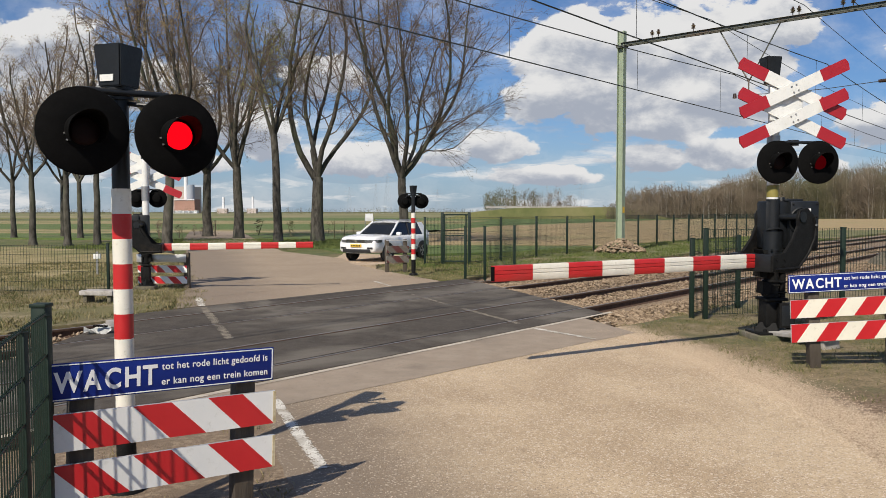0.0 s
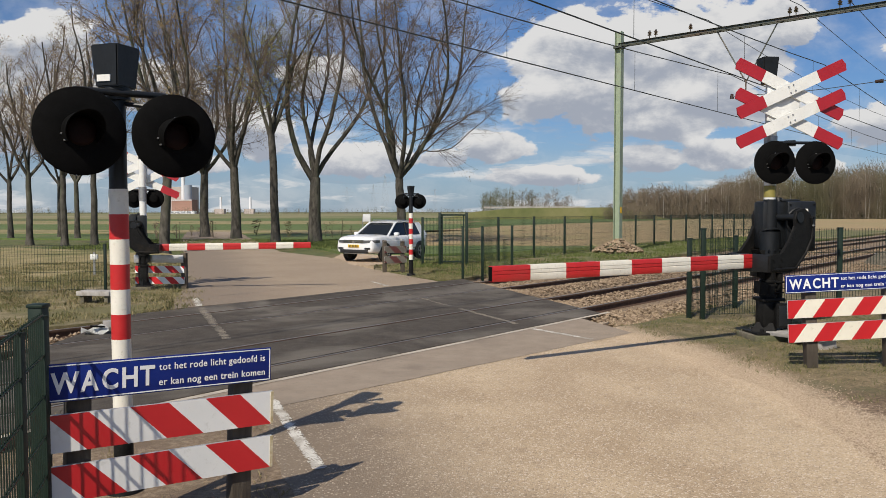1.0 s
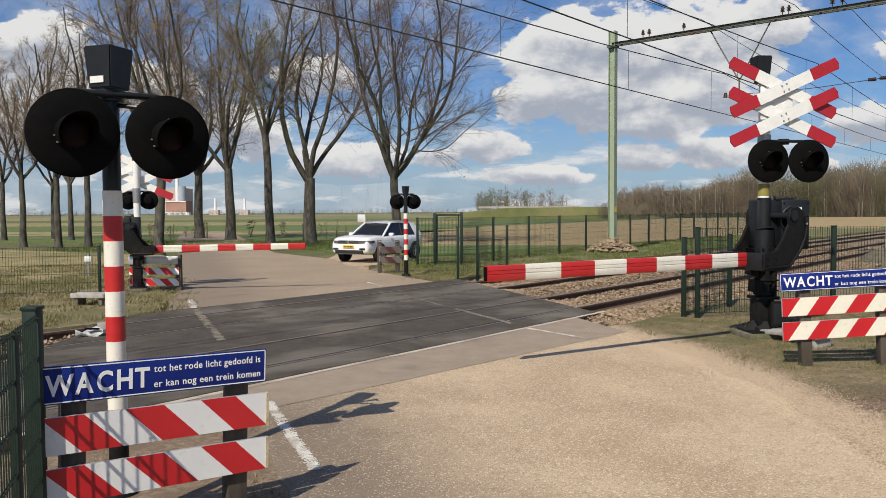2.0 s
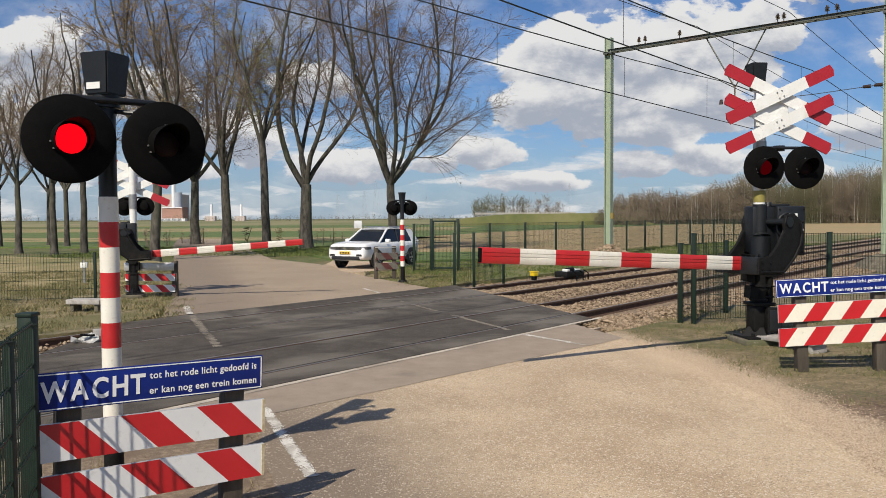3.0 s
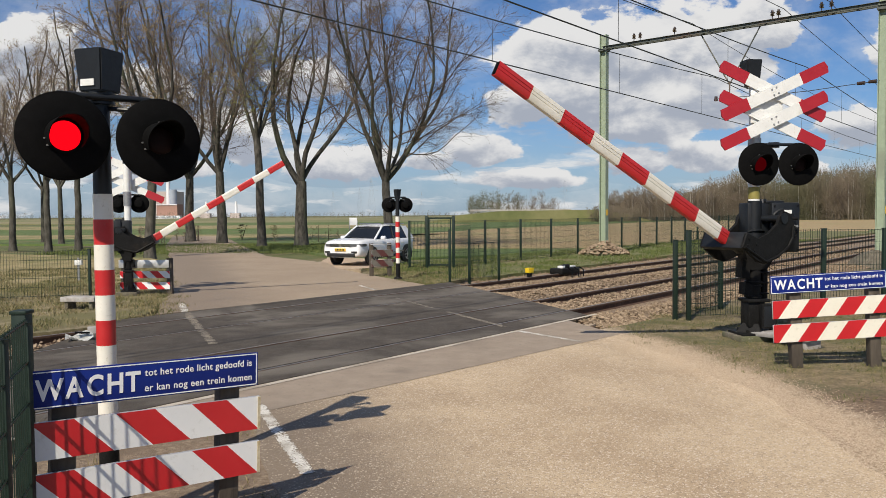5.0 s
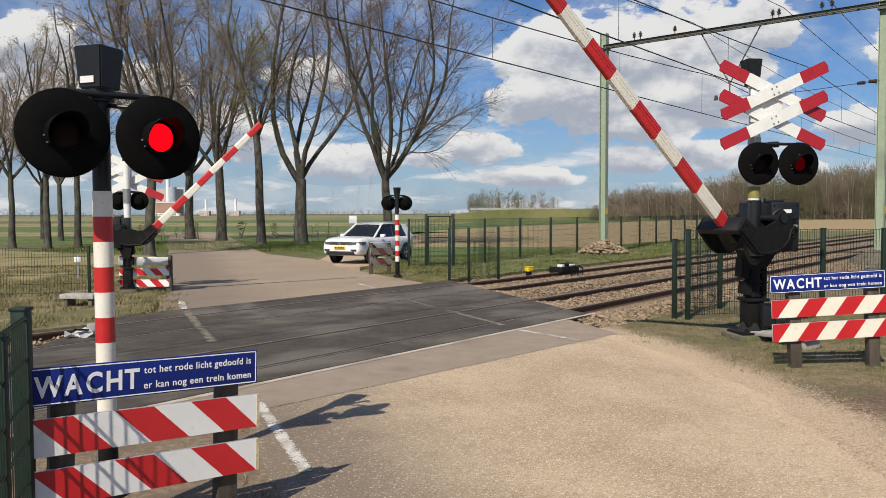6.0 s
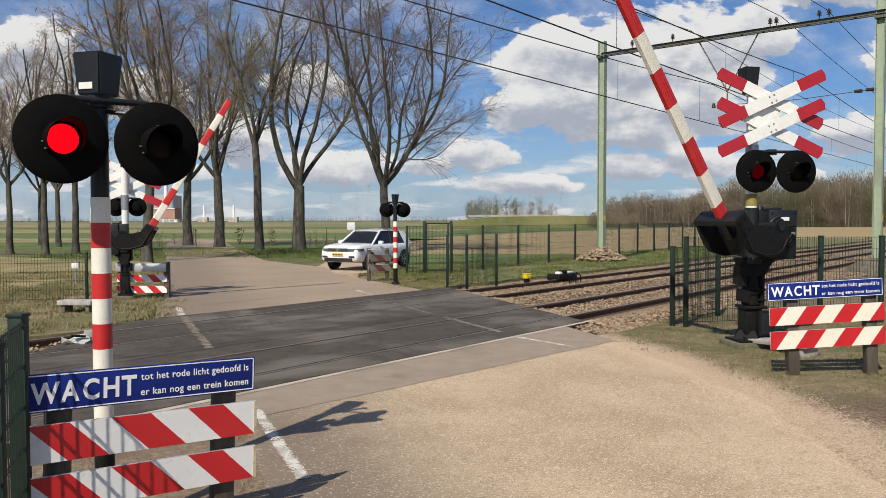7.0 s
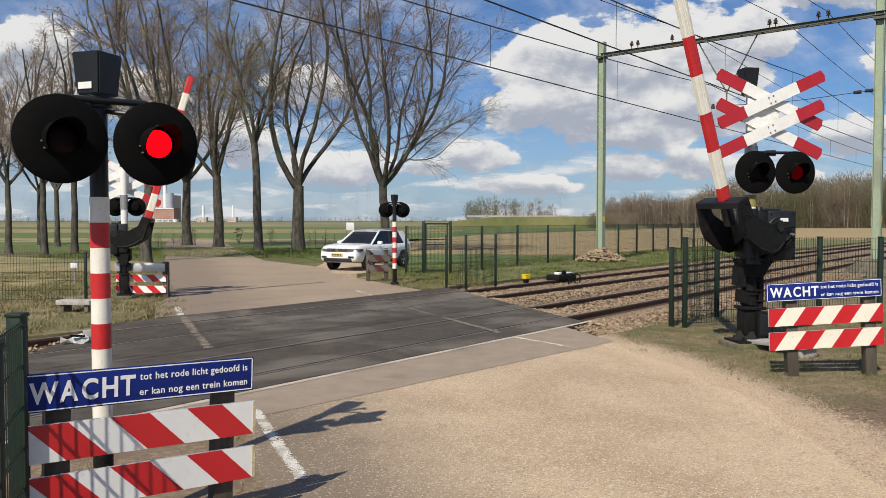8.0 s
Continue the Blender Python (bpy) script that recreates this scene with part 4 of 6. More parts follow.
def barrier_machine(m, label, disc_r, spacing, zc, cross_z, scale, pivot_z, pole_r, base_z=0.0, aside=0.0):
    """Barrier drive on its pedestal with pole, lamps and crosses. Local -y faces the traffic; the boom's axle runs along y."""
    d = thing("barrier_machine", m, label, "barrier drive", "barrier drives")
    bm = box(bm_new(), (0.05, 0, base_z + 0.01), (0.80, 0.62, 0.12), None, 0.02)
    part("footing", bm, "footing", d, "weathered concrete footing")
    # splayed foot with ribs, square pedestal with a door in front
    bm = box(bm_new(), (0, 0, base_z + 0.085), (0.56, 0.50, 0.035), None, 0.008)
    cone(bm, (0, 0, base_z + 0.10), (0, 0, base_z + 0.24), 0.27, 0.17, 4)
    box(bm, (0.0, 0.0, base_z + 0.38), (0.27, 0.26, 0.40), None, 0.02)
    for a in (45, 135, 225, 315):
        x, y = 0.22 * math.cos(radians(a)), 0.20 * math.sin(radians(a))
        cone(bm, (x, y, base_z + 0.10), (x, y, base_z + 0.15), 0.024, 0.024, 6)
    box(bm, (0.02, 0, base_z + 0.595), (0.36, 0.34, 0.05), None, 0.012)
    part("pedestal", bm, "black_iron", d, "black cast iron pedestal")
    door = part("cable_box", box(bm_new(), (0.15, -0.17, base_z + 0.36), (0.24, 0.13, 0.38), None, 0.015), "black_iron", d, "black cable box on the pedestal")
    part("lid", box(bm_new(), (0.15, -0.24, base_z + 0.36), (0.19, 0.012, 0.31), None, 0.005), "black_paint", door)
    part("hose", tube(bm_new(), [(0.21, -0.12, base_z + 0.19), (0.25, -0.15, base_z + 0.12), (0.27, -0.15, base_z + 0.06)], 0.035, 10), "black_matt", d, "black hose")
    bm = cone(bm_new(), (0.0, 0, base_z + 0.6), (0.0, 0, pivot_z - 0.5), 0.11, 0.11, 20)
    for z in (0.64, 0.80, 0.86, 1.20):
        cone(bm, (0, 0, base_z + z), (0, 0, base_z + z + 0.03), 0.135, 0.135, 20)
    prism(bm, [(-0.11, pivot_z - 0.78), (0.16, pivot_z - 0.78), (0.34, pivot_z - 0.50), (-0.20, pivot_z - 0.50)], -0.12, 0.16)
    part("column", bm, "black_iron", d, "black cast column with a flared bracket")
    bm = cone(bm_new(), (0.17, -0.02, base_z + 0.62), (0.17, -0.02, pivot_z - 0.5), 0.05, 0.05, 14)
    for z in (0.70, 0.86, 1.02, 1.18):
        box(bm, (0.11, -0.03, base_z + z), (0.20, 0.13, 0.022), None, 0.004)
    part("cable_pipe", bm, "black_iron", d, "black cable pipe clipped to the column")
    for z0, z1, x in ((0.92, 1.24, -0.20), (0.66, 0.88, -0.15)):
        part("side_flap", prism(bm_new(), [(x - 0.05, base_z + z0 + 0.03), (x + 0.07, base_z + z0), (x + 0.09, base_z + z1 - 0.04), (x - 0.04, base_z + z1)], -0.13, 0.07), "black_iron", d)
    h0, h1 = pivot_z - 0.52, pivot_z + 0.24
    bm = box(bm_new(), (0.43, 0.06, (h0 + h1) / 2), (0.46, 0.46, h1 - h0), None, 0.03)
    box(bm, (0.06, 0.07, (h0 + h1) / 2 + 0.02), (0.40, 0.30, (h1 - h0) * 0.95), None, 0.03)
    box(bm, (0.30, 0.06, h1 + 0.012), (0.30, 0.30, 0.04), None, 0.012)
    cone(bm, (0.16, 0.04, h1), (0.16, 0.04, h1 + 0.06), 0.07, 0.055, 16)
    cone(bm, (0.36, 0.02, h0 - 0.05), (0.36, 0.02, h0 + 0.03), 0.045, 0.045, 14)
    case = part("drive_case", bm, "black_paint", d, "black steel drive casing")
    bm = cone(bm_new(), (0, -0.02, h0 + 0.30), (0, -0.02, h1 + 0.03), 0.105, 0.105, 24)
    cone(bm, (0, -0.03, h0 - 0.06), (0, -0.03, h0 + 0.30), 0.15, 0.15, 24)
    cone(bm, (0, -0.03, h0 + 0.30), (0, -0.02, h0 + 0.34), 0.15, 0.105, 24)
    for x in (-0.09, 0.0, 0.09):
        cone(bm, (x, -0.17, h0 + 0.02), (x, -0.19, h0 + 0.02), 0.018, 0.018, 6)
    part("pole_sleeve", bm, "black_paint", case, "black sleeve round the foot of the pole")
    bm = lathe(bm_new(), [(0.20, 0.0), (0.21, 0.008), (0.21, 0.022), (0.195, 0.03), (0.17, 0.022), (0.08, 0.03), (0.07, 0.055), (0.03, 0.06)], 36, pose(0.38, -0.17, h1 - 0.30, 90, 0, 0))
    part("gear_cover", bm, "black_paint", case, "round black gear cover")
    part("type_plate", box(bm_new(), (0.44, -0.205, h1 - 0.14), (0.125, 0.008, 0.055)), "white_paint", case, "small white plate")
    for x, z in ((0.24, 0.05), (0.62, 0.05), (0.24, 0.71), (0.62, 0.71)):
        part("cover_bolt", cone(bm_new(), (x, -0.17, h0 + z), (x, -0.19, h0 + z), 0.014, 0.012, 8), "black_iron", case)
    lever = part("hand_lever", tube(bm_new(), [(0.12, -0.22, h0 + 0.04), (0.20, -0.24, h0 + 0.10), (0.36, -0.26, h0 + 0.44), (0.42, -0.26, h0 + 0.50), (0.56, -0.26, h0 + 0.52)], 0.024, 10), "black_iron", case, "black bent lever")
    part("lever_pin", cone(bm_new(), (0.53, -0.25, h0 + 0.40), (0.53, -0.31, h0 + 0.40), 0.022, 0.018, 10), "galv", lever, "bright worn pin")
    for dx in (0.0, 0.07, 0.13):
        pts = [(0.62 - dx * 0.3, -0.20, h0 + 0.38 - dx), (0.52 - dx, -0.22, h0 + 0.28 - dx), (0.40 - dx, -0.21, h0 + 0.16 - dx * 0.8)]
        part("conduit", tube(bm_new(), pts, 0.012, 8), "black_iron", case, "black cable conduit")
    # white pole above
    top = cross_z + 0.38 if cross_z else zc + 0.5
    part("upper_pole", cone(bm_new(), (0, 0, h1 - 0.1), (0, 0, top), pole_r, pole_r, 24), "white_paint", d, "white painted pole")
    if aside:
        part("pole_sticker", cone(bm_new(), (0, 0, h1 + 0.06), (0, 0, h1 + 0.24), pole_r + 0.002, pole_r + 0.002, 24, False), "sticker", d, "dull yellow marking on the pole")
    part("pole_sleeve", cone(bm_new(), (0, 0, zc - 0.06), (0, 0, zc + disc_r * 1.25), pole_r + 0.012, pole_r + 0.012, 24), "galv", d, "grey clamp sleeve")
    bar = crossbar(d, zc + disc_r * 0.93, spacing / 2, -pole_r - 0.01)
    bar.location.x = aside
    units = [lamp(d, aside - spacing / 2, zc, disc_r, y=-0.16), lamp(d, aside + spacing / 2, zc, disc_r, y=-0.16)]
    if cross_z:
        cross(d, cross_z, 1.80, 0.178, 24.5, 0.44, -pole_r - 0.06, aside * 0.72)
        bm = box(bm_new(), (aside * 0.45, -pole_r - 0.005, cross_z), (0.20 + aside, 0.03, 0.50), None, 0.005)
        part("cross_bracket", bm, "white_paint", d, "white mounting plate")
        top_box(d, top + 0.02, 1.25, Matrix.Translation((-0.07 if aside else 0.0, 0, 0)))
    return d, units


def boom(parent_m, L, x_root, drop, r0, r1, seg, label):
    """A barrier arm about its axle at the origin, pointing to -x when level; turned by keys round y."""
    b = thing("barrier_boom", parent_m, label, "barrier", "barrier booms")
    # two cranked arms that carry the boom below the axle
    k = drop / -0.645
    out = [(0.12, 0.14), (-0.06, 0.10), (-0.10, -0.02), (-0.07, -0.13), (-0.19, -0.34), (-0.38, -0.53), (-0.66, -0.55), (-0.66, -0.79), (-0.25, -0.82), (-0.07, -0.78),
           (0.18, -0.56), (0.32, -0.34), (0.35, -0.16), (0.28, 0.04)]
    for y in (-0.32 * k, 0.40 * k):
        bm = prism(bm_new(), [(px * k, pz * k) for px, pz in out], y - 0.025, y + 0.025)
        bmesh.ops.bevel(bm, geom=list(bm.edges), offset=0.008, segments=1, affect="EDGES")
        arm = part("crank_arm", bm, "black_iron", b, "black cranked carrying arm", 30)
        # a raised rib runs along the arm's outer edge
        edge = [(0.26, 0.0), (0.32, -0.16), (0.29, -0.33), (0.15, -0.54), (-0.08, -0.75), (-0.62, -0.76)]
        out_y = y + math.copysign(0.03, y)
        part("rib", tube(bm_new(), [(px * k, out_y, pz * k) for px, pz in edge], 0.02, 8), "black_iron", arm)
        for px, pz in ((-0.58, -0.62), (-0.40, -0.62), (-0.58, -0.72), (-0.40, -0.72)):
            part("bolt", cone(bm_new(), (px * k, out_y, pz * k), (px * k, out_y + math.copysign(0.014, y), pz * k), 0.018, 0.016, 6), "black_iron", arm)
    bm = cone(bm_new(), (0, -0.36 * k, 0), (0, 0.44 * k, 0), 0.05, 0.05, 20)
    for y in (-0.365 * k, 0.42 * k):
        cone(bm, (0, y, 0), (0, y + 0.02, 0), 0.08, 0.075, 20)
    part("axle", bm, "black_paint", b)
    bm = box(bm_new(), (-0.61 * k, 0.04 * k, -0.67 * k), (0.10 * k, 0.74 * k, 0.26 * k), None, 0.015)
    box(bm, (-0.42 * k, 0, drop), (0.34 * k, 0.12, 0.15), None, 0.02)
    part("boom_clamp", bm, "black_paint", b, "black clamp box of the boom")
    # the boom: an oblong hollow section in red and white lengths
    x = x_root
    edges = seg
    red = True
    total = sum(edges)
    for e in edges:
        k0, k1 = (x - x_root) / total, (x - x_root + e) / total
        ra, rb = r0 + (r1 - r0) * k0, r0 + (r1 - r0) * k1
        bm = bm_new()
        ring = []
        for xx, r in ((x + 0.001, ra), (x + e - 0.001, rb)):
            q = [(-0.42, -1.0), (0.42, -1.0), (0.50, -0.9), (0.54, -0.4), (0.54, -0.20), (0.47, -0.18), (0.47, -0.05), (0.54, -0.03), (0.54, 0.30), (0.47, 0.32), (0.47, 0.40), (0.54, 0.42), (0.50, 0.9), (0.42, 1.0),
                 (-0.42, 1.0), (-0.50, 0.9), (-0.54, 0.42), (-0.47, 0.40), (-0.47, 0.32), (-0.54, 0.30), (-0.54, -0.03), (-0.47, -0.05), (-0.47, -0.18), (-0.54, -0.20), (-0.54, -0.4), (-0.50, -0.9)]
            ring.append([bm.verts.new((-xx, py * r * 0.80, drop + pz * r)) for py, pz in q])
        n = len(ring[0])
        for k in range(n):
            bm.faces.new((ring[0][k], ring[0][(k + 1) % n], ring[1][(k + 1) % n], ring[1][k]))
        bm.faces.new(ring[0])
        bm.faces.new(list(reversed(ring[1])))
        part("boom_length", bm, "red_paint" if red else "cream_paint", b, "red painted length" if red else "white painted length", 30)
        x += e
        red = not red
    part("end_cap", box(bm_new(), (-x - 0.004, 0, drop), (0.008, r1 * 0.74, r1 * 1.8), None, 0.003), "black_matt", b, "black end cap")
    return b


RDEV = (4.735, 12.20)
right_drive, right_units = barrier_machine(pose(RDEV[0], RDEV[1], 0, 0, 0, 7), "black barrier drive with red-white crosses and two warning lights",
                                           0.325, 0.645, 2.672, 3.55, 1.0, 1.85, 0.085, aside=0.31)
FLASHERS.append(right_units)
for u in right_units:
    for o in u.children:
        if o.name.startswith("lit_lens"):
            o.data.materials[0] = M["red_off_axis"]
left_drive, left_units = barrier_machine(pose(-7.95, 19.75, 0, 0, 0, 187), "black barrier drive with white pole and crosses, seen from behind",
                                         0.235, 0.50, 2.28, 2.95, 1.0, 1.62, 0.085)
SLIM = Matrix.Diagonal((0.62, 0.62, 1, 1))
for o in left_drive.children:
    if o.name.split(".")[0] in ("footing", "pedestal", "cable_box", "hose", "column", "cable_pipe", "side_flap", "drive_case"):
        for q in (o, *o.children):
            q.data.transform(SLIM)
BOOM_AZ = math.degrees(math.atan2(0.533, 0.846))
SEG = [0.25] + [0.556] * 8
near_boom = boom(pose(4.85, 12.11, 1.85, 0, 0, BOOM_AZ), 4.75, 0.60, -0.645, 0.102, 0.094, SEG, "red and white barrier boom on black cranked arms")
SEGF = [0.20] + [0.432] * 8
far_boom = boom(pose(-7.93, 19.30, 1.62, 0, 0, 191), 3.9, 0.55, -0.56, 0.088, 0.075, SEGF, "red and white barrier boom across the far lane")


def motions():
    for ob, rows, base in ((near_boom, NEAR_TURN, pose(4.85, 12.11, 1.85, 0, 0, BOOM_AZ)), (far_boom, FAR_TURN, pose(-7.93, 19.30, 1.62, 0, 0, 191))):
        walk(ob, [(t, base @ pose(0, 0, 0, 0, a, 0)) for t, a in rows])
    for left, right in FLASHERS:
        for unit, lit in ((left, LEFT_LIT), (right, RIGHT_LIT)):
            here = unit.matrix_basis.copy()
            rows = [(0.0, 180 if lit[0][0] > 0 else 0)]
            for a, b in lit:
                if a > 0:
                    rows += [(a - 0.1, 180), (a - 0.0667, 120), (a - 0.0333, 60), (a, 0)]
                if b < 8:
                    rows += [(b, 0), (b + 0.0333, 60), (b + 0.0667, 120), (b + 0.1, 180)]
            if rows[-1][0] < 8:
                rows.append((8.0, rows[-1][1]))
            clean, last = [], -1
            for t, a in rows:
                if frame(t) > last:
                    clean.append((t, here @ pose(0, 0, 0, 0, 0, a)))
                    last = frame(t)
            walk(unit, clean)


# the booms' angles over the level, in degrees, and the times at which each lamp of a pair is lit
NEAR_TURN = [(0.0, 0.0), (2.5, 0.0), (2.8, 0.8), (3.0, 3.2), (3.5, 7.9), (4.0, 13.7), (4.5, 20.5), (5.25, 30.4), (6.0, 40.9), (6.5, 46.7), (7.0, 54.3), (7.5, 61.0), (8.0, 70.1)]
FAR_TURN = [(0.0, 0.5), (2.5, 0.5), (2.8, 1.5), (3.0, 4.0), (3.5, 9.3), (4.0, 16.0), (4.5, 23.6), (5.25, 34.3), (6.0, 45.0), (6.5, 51.7), (7.0, 58.8), (7.5, 66.4), (8.0, 73.1)]
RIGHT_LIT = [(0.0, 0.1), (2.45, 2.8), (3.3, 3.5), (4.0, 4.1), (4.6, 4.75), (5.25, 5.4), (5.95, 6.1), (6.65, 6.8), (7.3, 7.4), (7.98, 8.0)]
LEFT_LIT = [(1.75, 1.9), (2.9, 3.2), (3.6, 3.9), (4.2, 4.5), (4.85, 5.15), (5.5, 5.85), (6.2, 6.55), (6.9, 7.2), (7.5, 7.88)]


# ---- fences ----


def mesh_panel(L, h, z0, dv, dh, wire, name="mesh_panel"):
    """Welded mesh as one part: upright wires, and doubled cross wires."""
    verts, faces = [], []

    def bar(x0, x1, z_0, z_1, y, t):
        k = len(verts)
        for x in (x0, x1):
            for yy in (y - t / 2, y + t / 2):
                for z in (z_0, z_1):
                    verts.append((x, yy, z))
        for f in ((0, 1, 3, 2), (4, 6, 7, 5), (0, 4, 5, 1), (2, 3, 7, 6), (0, 2, 6, 4), (1, 5, 7, 3)):
            faces.append([k + i for i in f])

    n = max(1, int(L / dv))
    for k in range(n + 1):
        x = L * k / n
        bar(x - wire / 2, x + wire / 2, z0, z0 + h, 0, wire)
    m = max(1, int(h / dh))
    for k in range(m + 1):
        z = z0 + 0.015 + (h - 0.03) * k / m
        bar(0, L, z - wire * 0.6, z + wire * 0.6, -wire, wire)
        bar(0, L, z - wire * 0.6, z + wire * 0.6, wire, wire)
    return verts, faces


def fence(points, h, label, dv=0.05, dh=0.2, wire=0.005, post=0.06, z0=0.06, extra=0.06, post_h=None, closed_end=True, square=True):
    """A mesh fence through the given ground points: a post at each and a panel between."""
    pts = [Vector((p[0], p[1], 0)) for p in points]
    f = thing("mesh_fence", Matrix.Translation(pts[0]), label, "fence", "mesh fences")
    base = pts[0]
    for k, p in enumerate(pts):
        hh = (post_h or h + extra)
        bm = box(bm_new(), (p.x - base.x, p.y - base.y, (hh - 0.1) / 2), (post, post, hh + 0.1), None, 0.004)
        box(bm, (p.x - base.x, p.y - base.y, hh + 0.008), (post * 1.12, post * 1.12, 0.016))
        part("post", bm, "fence_green", f)
    for a, b in zip(pts, pts[1:]):
        d = b - a
        v, fc = mesh_panel(d.length - post, h, z0, dv, dh, wire)
        ob = raw("mesh_panel", v, fc, "fence_green", f)
        u = d.normalized()
        ob.matrix_basis = Matrix(((u.x, -u.y, 0, a.x - base.x + u.x * post / 2), (u.y, u.x, 0, a.y - base.y + u.y * post / 2), (0, 0, 1, 0), (0, 0, 0, 1)))
    return f


P0 = Vector((-2.25, 4.20, 0))
near_fence = fence([P0, P0 - RD * 0.62, P0 - RD * 2.6], 1.345, "dark green welded mesh fence panels beside the road", 0.05, 0.2, 0.006, 0.04, 0.06, 0.02)
part("end_post", box(box(bm_new(), (-0.075, 0.10, 0.66), (0.08, 0.08, 1.52), None, 0.006), (-0.075, 0.10, 1.425), (0.092, 0.092, 0.02), None, 0.004), "fence_green", near_fence, "thick green end post with a cap")
fence([(4.20, 14.5), (5.55, 16.0)], 1.38, "short green welded mesh fence beside the tracks", 0.05, 0.2, 0.006, 0.08)
fence([(4.40, 14.35), (7.15, 15.0), (8.25, 14.9)], 1.56, "green welded mesh fence with taller posts beside the barrier", 0.05, 0.2, 0.006, 0.08)
fence([(0.10, 22.98), (0.67, 23.0), (1.61, 24.2)], 1.05, "low green mesh fence at the edge of the track", 0.06, 0.25, 0.006, 0.08, post_h=1.50)
far_line = [(1.54, 31.2)]
FA = radians(33)
for k in range(1, 24):
    far_line.append((1.54 + math.sin(FA) * 3.0 * k, 31.2 + math.cos(FA) * 3.0 * k))
fence([(-1.33, 28.6), (-0.71, 29.1)], 1.66, "green mesh fence beside the gate", 0.06, 0.25, 0.007, 0.09)
fence([(0.27, 28.95)] + far_line, 1.66, "long green mesh fence between meadow and ploughed field", 0.08, 0.25, 0.007, 0.09)
fence([(-8.6, 19.0), (-11.2, 18.3), (-13.8, 17.6), (-16.4, 16.9)], 1.1, "green mesh fence before the dry field", 0.06, 0.2, 0.006, 0.06)


def gate():
    g = thing("mesh_gate", pose(-0.66, 29.12, 0, 0, 0, -10), "dark green framed mesh gate between posts", "gate")
    w, h = 0.86, 1.82
    bm = bm_new()
    for c, s in (((0.03, 0, h / 2), (0.05, 0.05, h)), ((w - 0.03, 0, h / 2), (0.05, 0.05, h)), ((w / 2, 0, 0.1), (w, 0.045, 0.05)), ((w / 2, 0, h), (w + 0.06, 0.05, 0.06)), ((w / 2, 0, 1.05), (w, 0.04, 0.04))):
        box(bm, c, s)
    part("gate_frame", bm, "fence_green", g)
    v, f = mesh_panel(w - 0.1, h - 0.2, 0.12, 0.05, 0.2, 0.007)
    ob = raw("mesh_panel", v, f, "fence_green", g)
    ob.location = (0.05, 0, 0)
    for x in (-0.06, w + 0.08):
        part("gate_post", box(bm_new(), (x, 0.02, 0.95), (0.10, 0.10, 1.92), None, 0.005), "fence_green", g)
    part("lock_case", box(bm_new(), (w - 0.04, -0.04, 1.02), (0.06, 0.06, 0.14), None, 0.006), "black_iron", g)


gate()

# ---- overhead line ----


